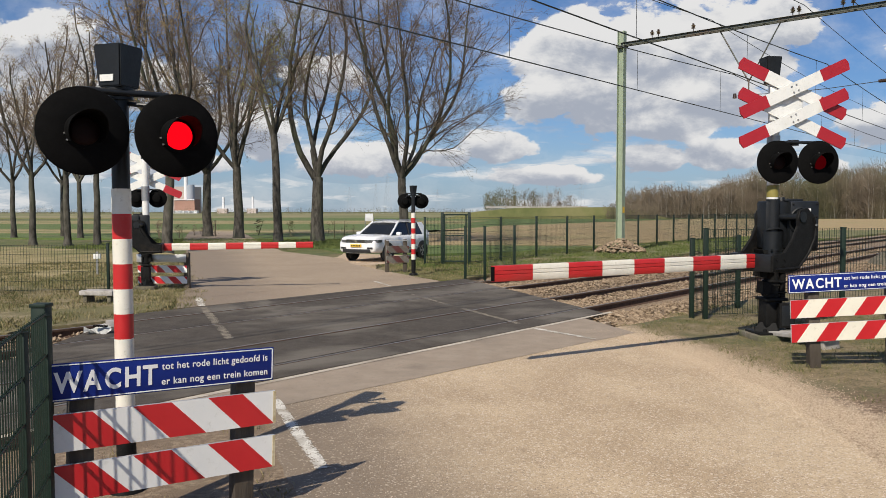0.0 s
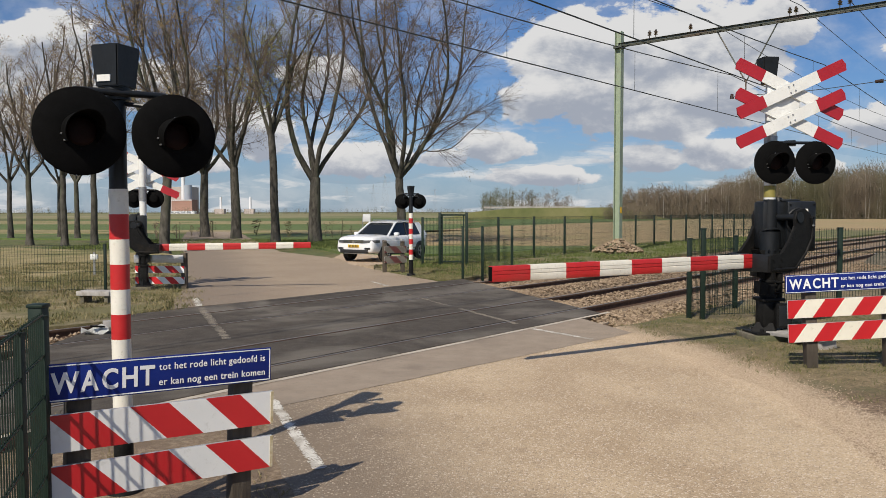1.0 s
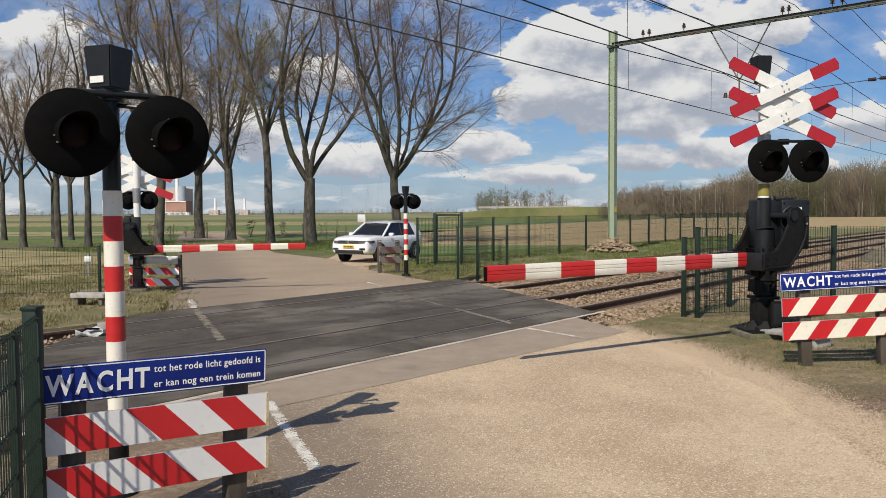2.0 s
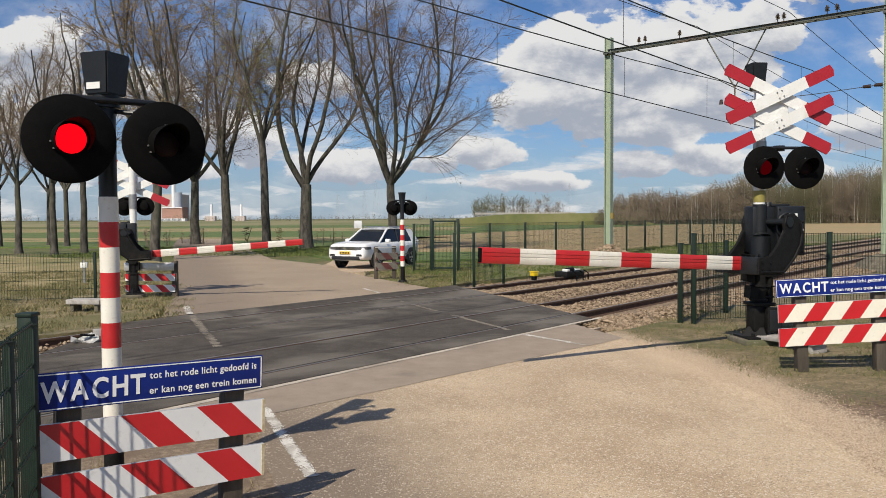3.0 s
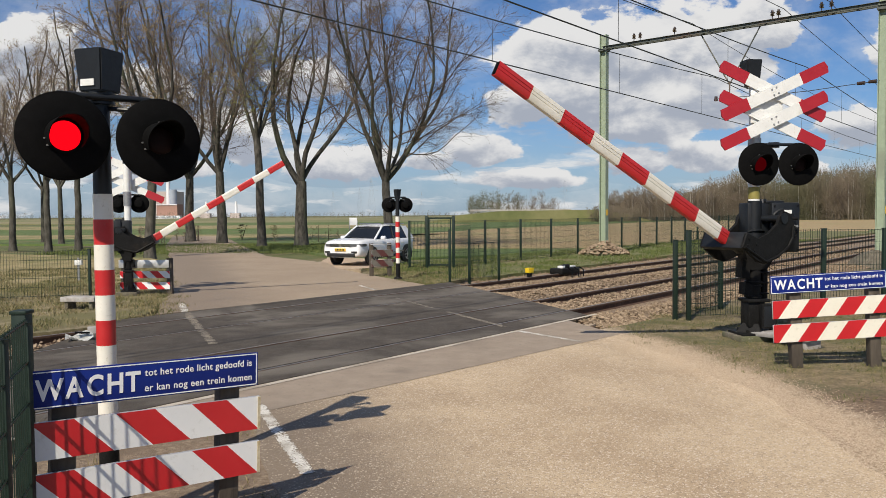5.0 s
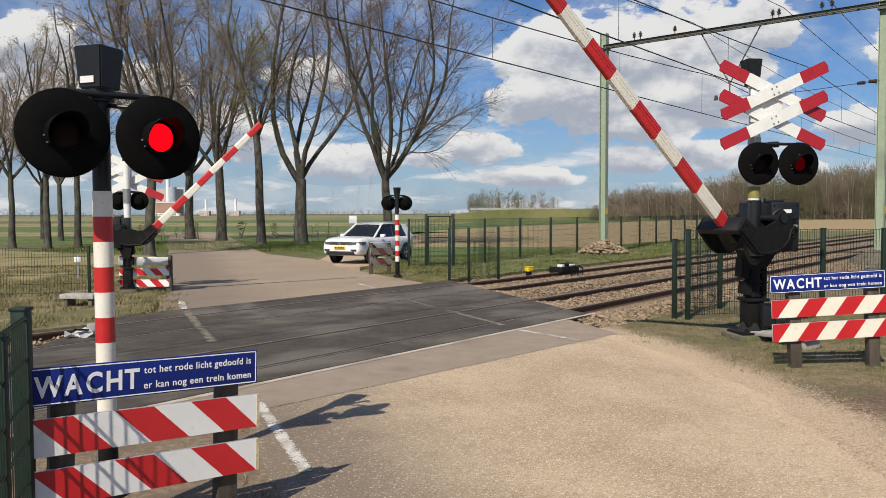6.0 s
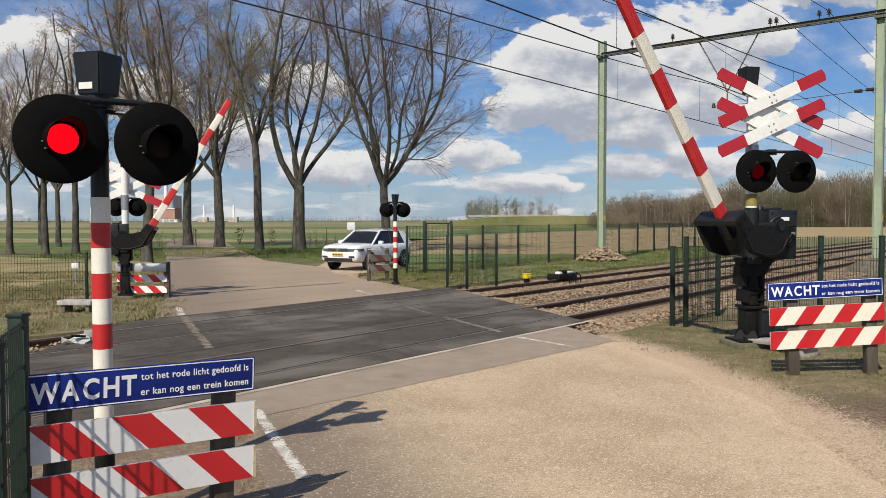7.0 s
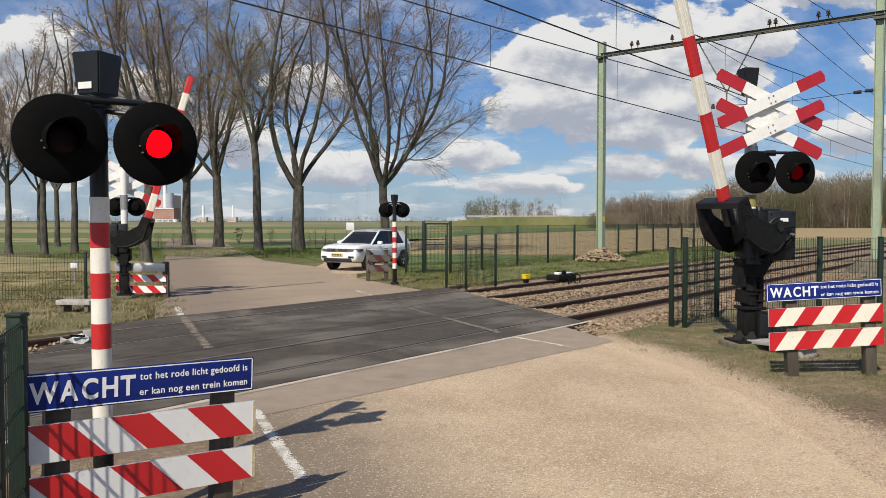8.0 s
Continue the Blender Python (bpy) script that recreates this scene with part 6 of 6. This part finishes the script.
# ---- parked car ----
def car():
    hd = math.atan2(-0.883, -0.47)
    c = thing("car", Matrix.Translation((-3.05, 32.45, 0.0)) @ Matrix.Rotation(hd, 4, "Z") @ Matrix.Diagonal((0.97, 0.97, 0.94, 1)), "white compact SUV parked on bare earth beside the road", "car")
    # x forward; stations: x, sill z, shoulder z, half width at the sill and at the shoulder
    st = [(-2.20, 0.52, 0.95, 0.70, 0.74), (-2.12, 0.38, 1.02, 0.80, 0.83), (-1.75, 0.30, 1.06, 0.88, 0.89), (-1.0, 0.27, 1.08, 0.91, 0.90), (0.0, 0.27, 1.07, 0.915, 0.90), (0.75, 0.27, 1.06, 0.91, 0.89),
          (1.3, 0.29, 1.10, 0.91, 0.89), (1.80, 0.31, 1.07, 0.91, 0.88), (2.06, 0.32, 1.03, 0.90, 0.86), (2.20, 0.34, 0.98, 0.87, 0.80), (2.28, 0.38, 0.90, 0.80, 0.72)]
    bm = bm_new()
    rings = []
    for x, z0, z1, w0, w1 in st:
        zm = z0 + (z1 - z0) * 0.55
        q = [(w0 * 0.90, z0), (w0, z0 + 0.10), (w0 * 1.012, zm), (w1, z1 - 0.05), (w1 - 0.10, z1 + 0.005), (0.0, z1 + 0.045)]
        q = q + [(-a, b) for a, b in reversed(q[:-1])]
        rings.append([bm.verts.new((x, a, b)) for a, b in q])
    for a, b in zip(rings, rings[1:]):
        for k in range(len(a) - 1):
            bm.faces.new((a[k], b[k], b[k + 1], a[k + 1]))
        bm.faces.new((a[-1], b[-1], b[0], a[0]))
    bm.faces.new(rings[0])
    bm.faces.new(list(reversed(rings[-1])))
    body = part("body", bm, "car_white", c, "glossy white car body", 60)
    soft = body.modifiers.new("round", "SUBSURF")
    soft.levels = soft.render_levels = 1
    for s in (-1, 1):
        part("door_gap", box(bm_new(), (-0.42, s * 0.916, 0.68), (0.014, 0.012, 0.62)), "car_black", c, "dark gap between the doors", None)
        part("side_moulding", box(bm_new(), (-0.05, s * 0.918, 0.50), (2.1, 0.016, 0.035), None, 0.004), "chrome", c, "bright side moulding", None)
    # greenhouse: dark glass, white roof and pillars
    lo = [Vector(p) for p in ((-2.00, 0.82, 1.05), (0.98, 0.80, 1.06), (0.98, -0.80, 1.06), (-2.00, -0.82, 1.05))]
    hi = [Vector(p) for p in ((-1.50, 0.63, 1.57), (0.16, 0.63, 1.60), (0.16, -0.63, 1.60), (-1.50, -0.63, 1.57))]
    for k, name in enumerate(("side_window", "windscreen", "side_window", "rear_window")):
        bm = bm_new()
        quad = [lo[k], lo[(k + 1) % 4], hi[(k + 1) % 4], hi[k]]
        inner = [q * 0.985 + Vector((0, 0, 0.015)) for q in quad]
        va, vb = [bm.verts.new(q) for q in quad], [bm.verts.new(q) for q in inner]
        bm.faces.new(va)
        bm.faces.new(list(reversed(vb)))
        for m_ in range(4):
            bm.faces.new((va[m_], vb[m_], vb[(m_ + 1) % 4], va[(m_ + 1) % 4]))
        part(name, bm, "dark_glass", c, "dark reflecting window", None)
    bm = bm_new()
    rr = []
    for x, w, z in ((-1.76, 0.61, 1.57), (-1.4, 0.65, 1.635), (-0.6, 0.675, 1.68), (0.10, 0.665, 1.65), (0.28, 0.645, 1.575)):
        rr.append([bm.verts.new((x, a * w, z - (0.05 if abs(a) == 1 else 0) + (0.012 if a == 0 else 0))) for a in (-1, -0.85, 0, 0.85, 1)])
    for a, b in zip(rr, rr[1:]):
        for k in range(4):
            bm.faces.new((a[k], b[k], b[k + 1], a[k + 1]))
    bmesh.ops.solidify(bm, geom=bm.faces[:], thickness=0.055)
    part("roof", bm, "car_white", c, "white roof", 50)
    for s in (-1, 1):
        bm = bm_new()
        cone(bm, (1.04, s * 0.81, 1.04), (0.18, s * 0.635, 1.61), 0.045, 0.04, 8)
        part("windscreen_pillar", bm, "car_white", c)
        bm = prism(bm_new(), [(-2.10, 1.0), (-1.52, 1.0), (-1.34, 1.60), (-1.70, 1.60)], -0.012, 0.012,
                   Matrix.Translation((0, s * 0.735, 0)) @ Matrix.Translation((0, 0, 1.3)) @ Matrix.Rotation(s * 0.33, 4, "X") @ Matrix.Translation((0, 0, -1.3)))
        part("rear_pillar", bm, "car_white", c)
        bm = cone(bm_new(), (-0.42, s * 0.82, 1.0), (-0.46, s * 0.64, 1.60), 0.04, 0.035, 6)
        part("door_pillar", bm, "car_black", c)
        bm = cone(bm_new(), (-1.6, s * 0.60, 1.68), (0.0, s * 0.61, 1.70), 0.018, 0.018, 8)
        part("roof_rail", bm, "alloy", c, "silver roof rail")
        bm = box(bm_new(), (0.66, s * 1.0, 1.12), (0.15, 0.22, 0.15), None, 0.045)
        part("door_mirror", bm, "car_white", c)
        bm = box(bm_new(), (0.0, s * 0.912, 0.33), (2.5, 0.03, 0.12), None, 0.01)
        part("sill", bm, "car_black", c, "black plastic sill")
        for x in (0.35, -0.75):
            part("door_handle", box(bm_new(), (x - 0.25, s * 0.925, 0.88), (0.18, 0.03, 0.03), None, 0.008), "car_white", c)
        bm = prism(bm_new(), [(2.305, -s * 0.48), (2.25, -s * 0.74), (2.06, -s * 0.92), (1.80, -s * 0.935), (1.80, -s * 0.80), (2.10, -s * 0.48)], 0.79, 0.90, Matrix.Rotation(math.pi / 2, 4, "X"))
        part("headlight", bm, "head_glass", c, "dark glazed headlight", 30)
        part("fog_light", box(bm_new(), (2.225, s * 0.64, 0.56), (0.10, 0.26, 0.08), None, 0.015), "car_black", c)
    bm = box(bm_new(), (2.215, 0, 0.845), (0.16, 0.98, 0.13), None, 0.015)
    grille = part("grille", bm, "car_black", c, "black grille with chrome bars")
    for z in (0.805, 0.845, 0.885):
        part("grille_bar", box(bm_new(), (2.294, 0, z), (0.012, 0.98, 0.012)), "chrome", grille, "chrome bar", None)
    part("badge", cone(bm_new(), (2.285, 0, 0.845), (2.31, 0, 0.845), 0.068, 0.06, 16), "chrome", grille, "round chrome badge")
    part("lower_grille", box(bm_new(), (2.19, 0, 0.44), (0.19, 1.34, 0.15), None, 0.02), "car_black", c, "black lower air intake")
    plate = part("number_plate", box(bm_new(), (2.295, 0, 0.66), (0.03, 0.52, 0.115), None, 0.004), "plate_yellow", c, "yellow number plate")
    for k in range(6):
        part("plate_bar", box(bm_new(), (2.312, -0.19 + 0.075 * k, 0.66), (0.004, 0.05, 0.07)), "car_black", plate, "", None)
    part("skid_plate", box(bm_new(), (2.19, 0, 0.36), (0.14, 1.0, 0.04), None, 0.01), "alloy", c, "silver skid plate")
    for s in (-1, 1):
        part("wiper", cone(bm_new(), (1.0, s * 0.3 + 0.2, 1.08), (0.84, s * 0.3 - 0.3, 1.17), 0.012, 0.008, 6), "car_black", c)
    for x in (1.32, -1.36):
        for s in (-1, 1):
            arch = part("wheel_arch", lathe(bm_new(), [(0.30, -0.02), (0.415, -0.02), (0.415, 0.03), (0.30, 0.03)], 28, pose(x, s * 0.895, 0.36, 90, 0, 0)), "car_black", c, "black wheel arch trim")
            m = pose(x, s * 0.83, 0.345, 90 * s, 0, 0)
            tyre = part("wheel", lathe(bm_new(), [(0.22, -0.11), (0.32, -0.11), (0.342, -0.09), (0.347, 0.0), (0.342, 0.09), (0.32, 0.11), (0.23, 0.115), (0.22, 0.09)], 32, m), "tyre", c, "black tyre on an alloy wheel")
            bm = lathe(bm_new(), [(0.225, -0.102), (0.232, -0.112), (0.215, -0.112), (0.205, -0.06)], 28, m)
            for k in range(5):
                a = 2 * math.pi * k / 5
                for da in (-0.16, 0.16):
                    cone(bm, m @ Vector((0.04 * math.cos(a), 0.04 * math.sin(a), -0.10)), m @ Vector((0.215 * math.cos(a + da), 0.215 * math.sin(a + da), -0.10)), 0.018, 0.016, 6)
            cone(bm, m @ Vector((0, 0, -0.115)), m @ Vector((0, 0, -0.08)), 0.05, 0.06, 14)
            part("rim", bm, "alloy", tyre, "silver five-spoke rim")
    return c


car()

# ---- small things ----
cs = thing("concrete_slab", pose(5.02, 11.62, 0.13, 4, -3, -66), "grey concrete cover slab tilted beside the barrier drive", "concrete slab")
part("slab", box(bm_new(), (0, 0, 0), (1.05, 0.36, 0.06), None, 0.01), "concrete", cs)
for x in (-0.42, 0.42):
    part("foot", box(bm_new(), (x, 0, -0.09), (0.08, 0.30, 0.16), None, 0.01), "concrete", cs)
bx = thing("signal_box", pose(2.62, 24.9, 0, 0, 0, 40), "small yellow track-side box on a black foot", "track box")
part("housing", box(bm_new(), (0, 0, 0.16), (0.22, 0.18, 0.13), None, 0.02), "yellow", bx, "yellow plastic housing")
part("lid", box(bm_new(), (0, 0, 0.235), (0.25, 0.20, 0.03), None, 0.01), "yellow", bx)
part("foot", box(bm_new(), (0, 0, 0.03), (0.14, 0.12, 0.20), None, 0.01), "black_iron", bx, "black foot")
mc = thing("point_machine", pose(3.9, 26.0, 0, 0, 0, 50), "black track-side machine with white covers beside the rail", "track machine")
part("motor", cone(bm_new(), (-0.2, 0, 0.22), (0.2, 0, 0.22), 0.07, 0.07, 14), "black_iron", mc)
part("case", box(bm_new(), (0, 0, 0.08), (1.1, 0.5, 0.20), None, 0.04), "black_iron", mc)
part("cover", box(bm_new(), (0.45, 0.1, 0.19), (0.40, 0.26, 0.05), None, 0.02), "white_paint", mc, "white cover")
part("cover", box(bm_new(), (-0.38, -0.1, 0.22), (0.16, 0.2, 0.08), None, 0.02), "white_paint", mc, "white cover")
for k, x in enumerate((-0.3, 0.1, 0.4)):
    part("cable", tube(bm_new(), [(x, -0.3, 0.2), (x - 0.15, -0.55, 0.12), (x - 0.5, -0.75, -0.05)], 0.02, 8), "black_matt", mc)
cb = thing("concrete_bench", pose(-7.80, 16.85, 0, 0, 0, -8), "grey concrete cable cover slab on two short feet", "concrete slab")
part("slab", box(bm_new(), (0, 0, 0.20), (0.78, 0.40, 0.10), None, 0.015), "concrete", cb)
for x in (-0.28, 0.28):
    part("foot", box(bm_new(), (x, 0, 0.05), (0.09, 0.3, 0.24), None, 0.01), "footing", cb)
lt = thing("litter", pose(-5.78, 12.35, 0.0, 0, 0, 25) @ Matrix.Diagonal((0.72, 0.72, 0.9, 1)), "crumpled white plastic sign lying beside the rails", "litter")
bm = bm_new()
vs = [[bm.verts.new((-0.28 + 0.14 * i, -0.17 + 0.11 * j, 0.05 + 0.05 * math.sin(i * 1.7 + j) + 0.07 * (j == 3))) for j in range(4)] for i in range(5)]
for i in range(4):
    for j in range(3):
        bm.faces.new((vs[i][j], vs[i + 1][j], vs[i + 1][j + 1], vs[i][j + 1]))
bmesh.ops.solidify(bm, geom=bm.faces[:], thickness=0.012)
part("sheet", bm, "white_paint", lt)
part("dark_bar", box(bm_new(), (0.05, 0.05, 0.135), (0.3, 0.08, 0.01), pose(0, 0, 0, 12, 4, 0)), "black_matt", lt, "", None)
wb = thing("white_box", pose(-11.2, 24.0, -0.13, 0, 0, 10), "small white box on a thin post behind the fence", "box")
part("post", box(bm_new(), (0, 0, 0.4), (0.05, 0.05, 0.9)), "galv", wb)
part("box", box(bm_new(), (0, 0, 0.70), (0.20, 0.12, 0.16), None, 0.01), "white_paint", wb)
tagged(wb, "small white box on a thin post behind the fence", "box", "white boxes")
copy_thing(wb, pose(-11.6, 26.4, 0.1, 0, 0, 10))
hs = thing("board_sign", pose(-9.15, 78, 0, 0, 0, 0), "pale grey information board on two posts in the field", "sign")
part("panel", box(bm_new(), (0, 0, 1.35), (0.75, 0.05, 0.75), None, 0.01), "white_far", hs)
for x in (-0.4, 0.4):
    part("post", box(bm_new(), (x, 0.05, 0.7), (0.08, 0.08, 1.5)), "galv", hs)
kb = thing("concrete_block", pose(-5.9, 13.1, -0.1, 0, 0, 30), "small pale concrete block at the end of the deck", "block")
part("block", box(bm_new(), (0, 0, 0.10), (0.16, 0.14, 0.24), None, 0.015), "concrete", kb)


# ---- stones, grass ----
def stones(name, rng, count, spot, size, material, label):
    base = np.array([(1, 0, 0), (-1, 0, 0), (0, 1, 0), (0, -1, 0), (0, 0, 1), (0, 0, -1)], float)
    tri = [(0, 2, 4), (2, 1, 4), (1, 3, 4), (3, 0, 4), (2, 0, 5), (1, 2, 5), (3, 1, 5), (0, 3, 5)]
    verts, faces = [], []
    for _ in range(count):
        x, y, z = spot(rng)
        s = size * rng.uniform(0.55, 1.35)
        a = rng.uniform(0, 6.28)
        ca, sa = math.cos(a), math.sin(a)
        k = len(verts)
        sx, sy, sz = s * rng.uniform(0.7, 1.3), s * rng.uniform(0.6, 1.1), s * rng.uniform(0.45, 0.9)
        for p in base:
            px, py, pz = p[0] * sx + rng.gauss(0, s * 0.18), p[1] * sy + rng.gauss(0, s * 0.18), p[2] * sz + rng.gauss(0, s * 0.12)
            verts.append((x + ca * px - sa * py, y + sa * px + ca * py, z + pz))
        faces += [(k + i, k + j, k + l) for i, j, l in tri]
    return tagged(raw(name, verts, faces, material), label, "gravel", "", "stuff")


def ballast_spot(rng):
    while True:
        n = rng.uniform(6.15, 14.7)
        s = deck_right(n) + 0.05 + rng.random() ** 1.7 * 34
        off = min(abs(n - t - k * GAUGE) for t in TRACKS for k in (-1, 1))
        if off < 0.09:
            continue
        between = any(abs(n - t) < GAUGE for t in TRACKS)
        z = -0.118 + (0.015 if between else 0.05 * math.sin(n * 3)) + rng.uniform(-0.02, 0.025) + 0.07 * max(0.0, 1 - (s - deck_right(n)) / 0.7)
        p = at_rail(s, n)
        return p.x, p.y, z


stones("track_ballast", random.Random(8), 36000, ballast_spot, 0.036, "ballast", "brown and beige crushed stone between the rails")


def corner_ballast(rng):
    n = rng.uniform(6.25, 7.45)
    p = at_rail(deck_right(n) + rng.uniform(-0.5, 0.9), n)
    return p.x, p.y, -0.055 + rng.uniform(-0.03, 0.02)


stones("corner_ballast", random.Random(31), 1300, corner_ballast, 0.036, "ballast", "crushed stone heaped against the corner of the deck")


def rubble(rng):
    q = at_rail(34.1, 17.7)
    a, d = rng.uniform(0, 6.28), rng.random() ** 0.6 * 1.15
    return q.x + d * math.cos(a), q.y + d * math.sin(a), 0.64 - 0.50 * d + rng.uniform(-0.04, 0.04)


stones("footing_rubble", random.Random(30), 320, rubble, 0.12, "ballast", "broken stones heaped round the foot of the mast")


def left_ballast(rng):
    n = rng.uniform(7.0, 14.6)
    p = at_rail(deck_left(n) - 0.05 - rng.random() * 7, n)
    return p.x, p.y, -0.10 + rng.uniform(-0.02, 0.03)


stones("track_ballast", random.Random(9), 4500, left_ballast, 0.042, "ballast", "brown and beige crushed stone between the rails")


def loose(rng):
    y = rng.uniform(4.0, 13.0)
    return edge_x(y) + rng.gauss(-0.46, 0.26), y, 0.0


M["pebble"] = stone_material("pebble", (0.36, 0.275, 0.19), (0.63, 0.515, 0.385))
stones("loose_gravel", random.Random(10), 40000, loose, 0.0062, "pebble", "pale loose gravel beside the road")


def blades(name, rng, count, spot, h, w, material, label):
    verts, faces = [], []
    for _ in range(count):
        x, y, z = spot(rng)
        a, l = rng.uniform(0, 6.28), h * rng.uniform(0.4, 1.3)
        lean = rng.uniform(0.1, 0.9) * l
        dx, dy = math.cos(a), math.sin(a)
        k = len(verts)
        verts += [(x - dy * w, y + dx * w, z), (x + dy * w, y - dx * w, z), (x + dx * lean * 0.4 + dy * w * 0.6, y + dy * lean * 0.4 - dx * w * 0.6, z + l * 0.6), (x + dx * lean, y + dy * lean, z + l)]
        faces += [(k, k + 1, k + 2), (k, k + 2, k + 3)]
    return tagged(raw(name, verts, faces, material), label, "grass", "", "stuff")


def tufts(poly_spot, clump, sigma):
    """Blades stand in clumps about spots."""
    state = {"n": 0, "c": None}

    def spot(rng):
        if state["n"] <= 0:
            state["n"] = rng.randint(clump // 2, clump * 2)
            state["c"] = poly_spot(rng)
        state["n"] -= 1
        x, y, z = state["c"]
        return x + rng.gauss(0, sigma), y + rng.gauss(0, sigma), z
    return spot


def right_verge(rng):
    while True:
        x, y = rng.uniform(2.6, 9.5), rng.uniform(5.5, 16.5)
        p = Vector((x, y, 0))
        n = p.dot(ACROSS)
        if x > edge_x(y) + 0.12 - rng.random() ** 3 * 0.55 + noise.noise(p * 1.3) * 0.35 and n < 6.25 and not (y < 8.9 and rng.random() < 0.88):
            return x, y, -0.03


blades("verge_grass", random.Random(12), 19000, tufts(right_verge, 22, 0.09), 0.058, 0.004, "verge_blade", "short green grass on the verge")
blades("dry_verge_grass", random.Random(13), 24000, tufts(right_verge, 26, 0.14), 0.035, 0.004, "dry_blade", "dry straw-coloured grass on the verge")


def far_left_verge(rng):
    while True:
        x, y = rng.uniform(-16, -4.9), rng.uniform(12.5, 30)
        p = Vector((x, y, 0))
        if p.dot(ACROSS) > 14.05 and x < -6.5 - (y - 19.6) * 0.38 - 0.2 and noise.noise(p * 0.5) > -0.25:
            return x, y, -0.03


blades("verge_grass", random.Random(14), 30000, tufts(far_left_verge, 24, 0.14), 0.08, 0.007, "verge_blade", "short green grass round the far barrier")
blades("dry_verge_grass", random.Random(15), 20000, tufts(far_left_verge, 24, 0.16), 0.08, 0.007, "dry_blade", "dry straw-coloured grass round the far barrier")


def far_right_verge(rng):
    while True:
        s, n = rng.uniform(16, 60), rng.uniform(14.7, 21.5)
        p = at_rail(s, n)
        if s > deck_right(n) - 0.2 and (p - Vector((-2.4, 25.5, 0))).dot(RX) > 0.2:
            return p.x, p.y, -0.03


blades("verge_grass", random.Random(16), 30000, tufts(far_right_verge, 24, 0.22), 0.11, 0.010, "blade", "fresh green grass beside the tracks")


def post_grass(rng):
    while True:
        x, y = rng.uniform(-3.2, 1.0), rng.uniform(22.6, 31)
        p = Vector((x, y, 0))
        if p.dot(ACROSS) > 14.5 and x > -1.35 - (y - 22.6) * 0.27 + noise.noise(p) * 0.3 and not (y > 29.0 and x < -2.2):
            return x, y, -0.03


blades("verge_grass", random.Random(21), 9000, tufts(post_grass, 20, 0.18), 0.055, 0.008, "verge_blade", "short grass round the far light post")
blades("dry_verge_grass", random.Random(22), 7000, tufts(post_grass, 20, 0.18), 0.05, 0.008, "dry_blade", "dry grass round the far light post")


def near_left(rng):
    while True:
        x, y = rng.uniform(-4.2, -1.2), rng.uniform(3.6, 7.6)
        p = Vector((x, y, 0))
        if (p - LEFT_A).dot(RX) < -0.02:
            return x, y, -0.02


blades("dry_verge_grass", random.Random(17), 1800, tufts(near_left, 20, 0.06), 0.05, 0.003, "dry_blade", "dry straw-coloured grass under the fence")


def far_bank(rng):
    return rng.uniform(-22, -4.5), rng.uniform(42, 56), -0.06


blades("field_grass", random.Random(18), 26000, tufts(far_bank, 26, 0.5), 0.12, 0.02, "blade", "green grass under the roadside trees")
motions()
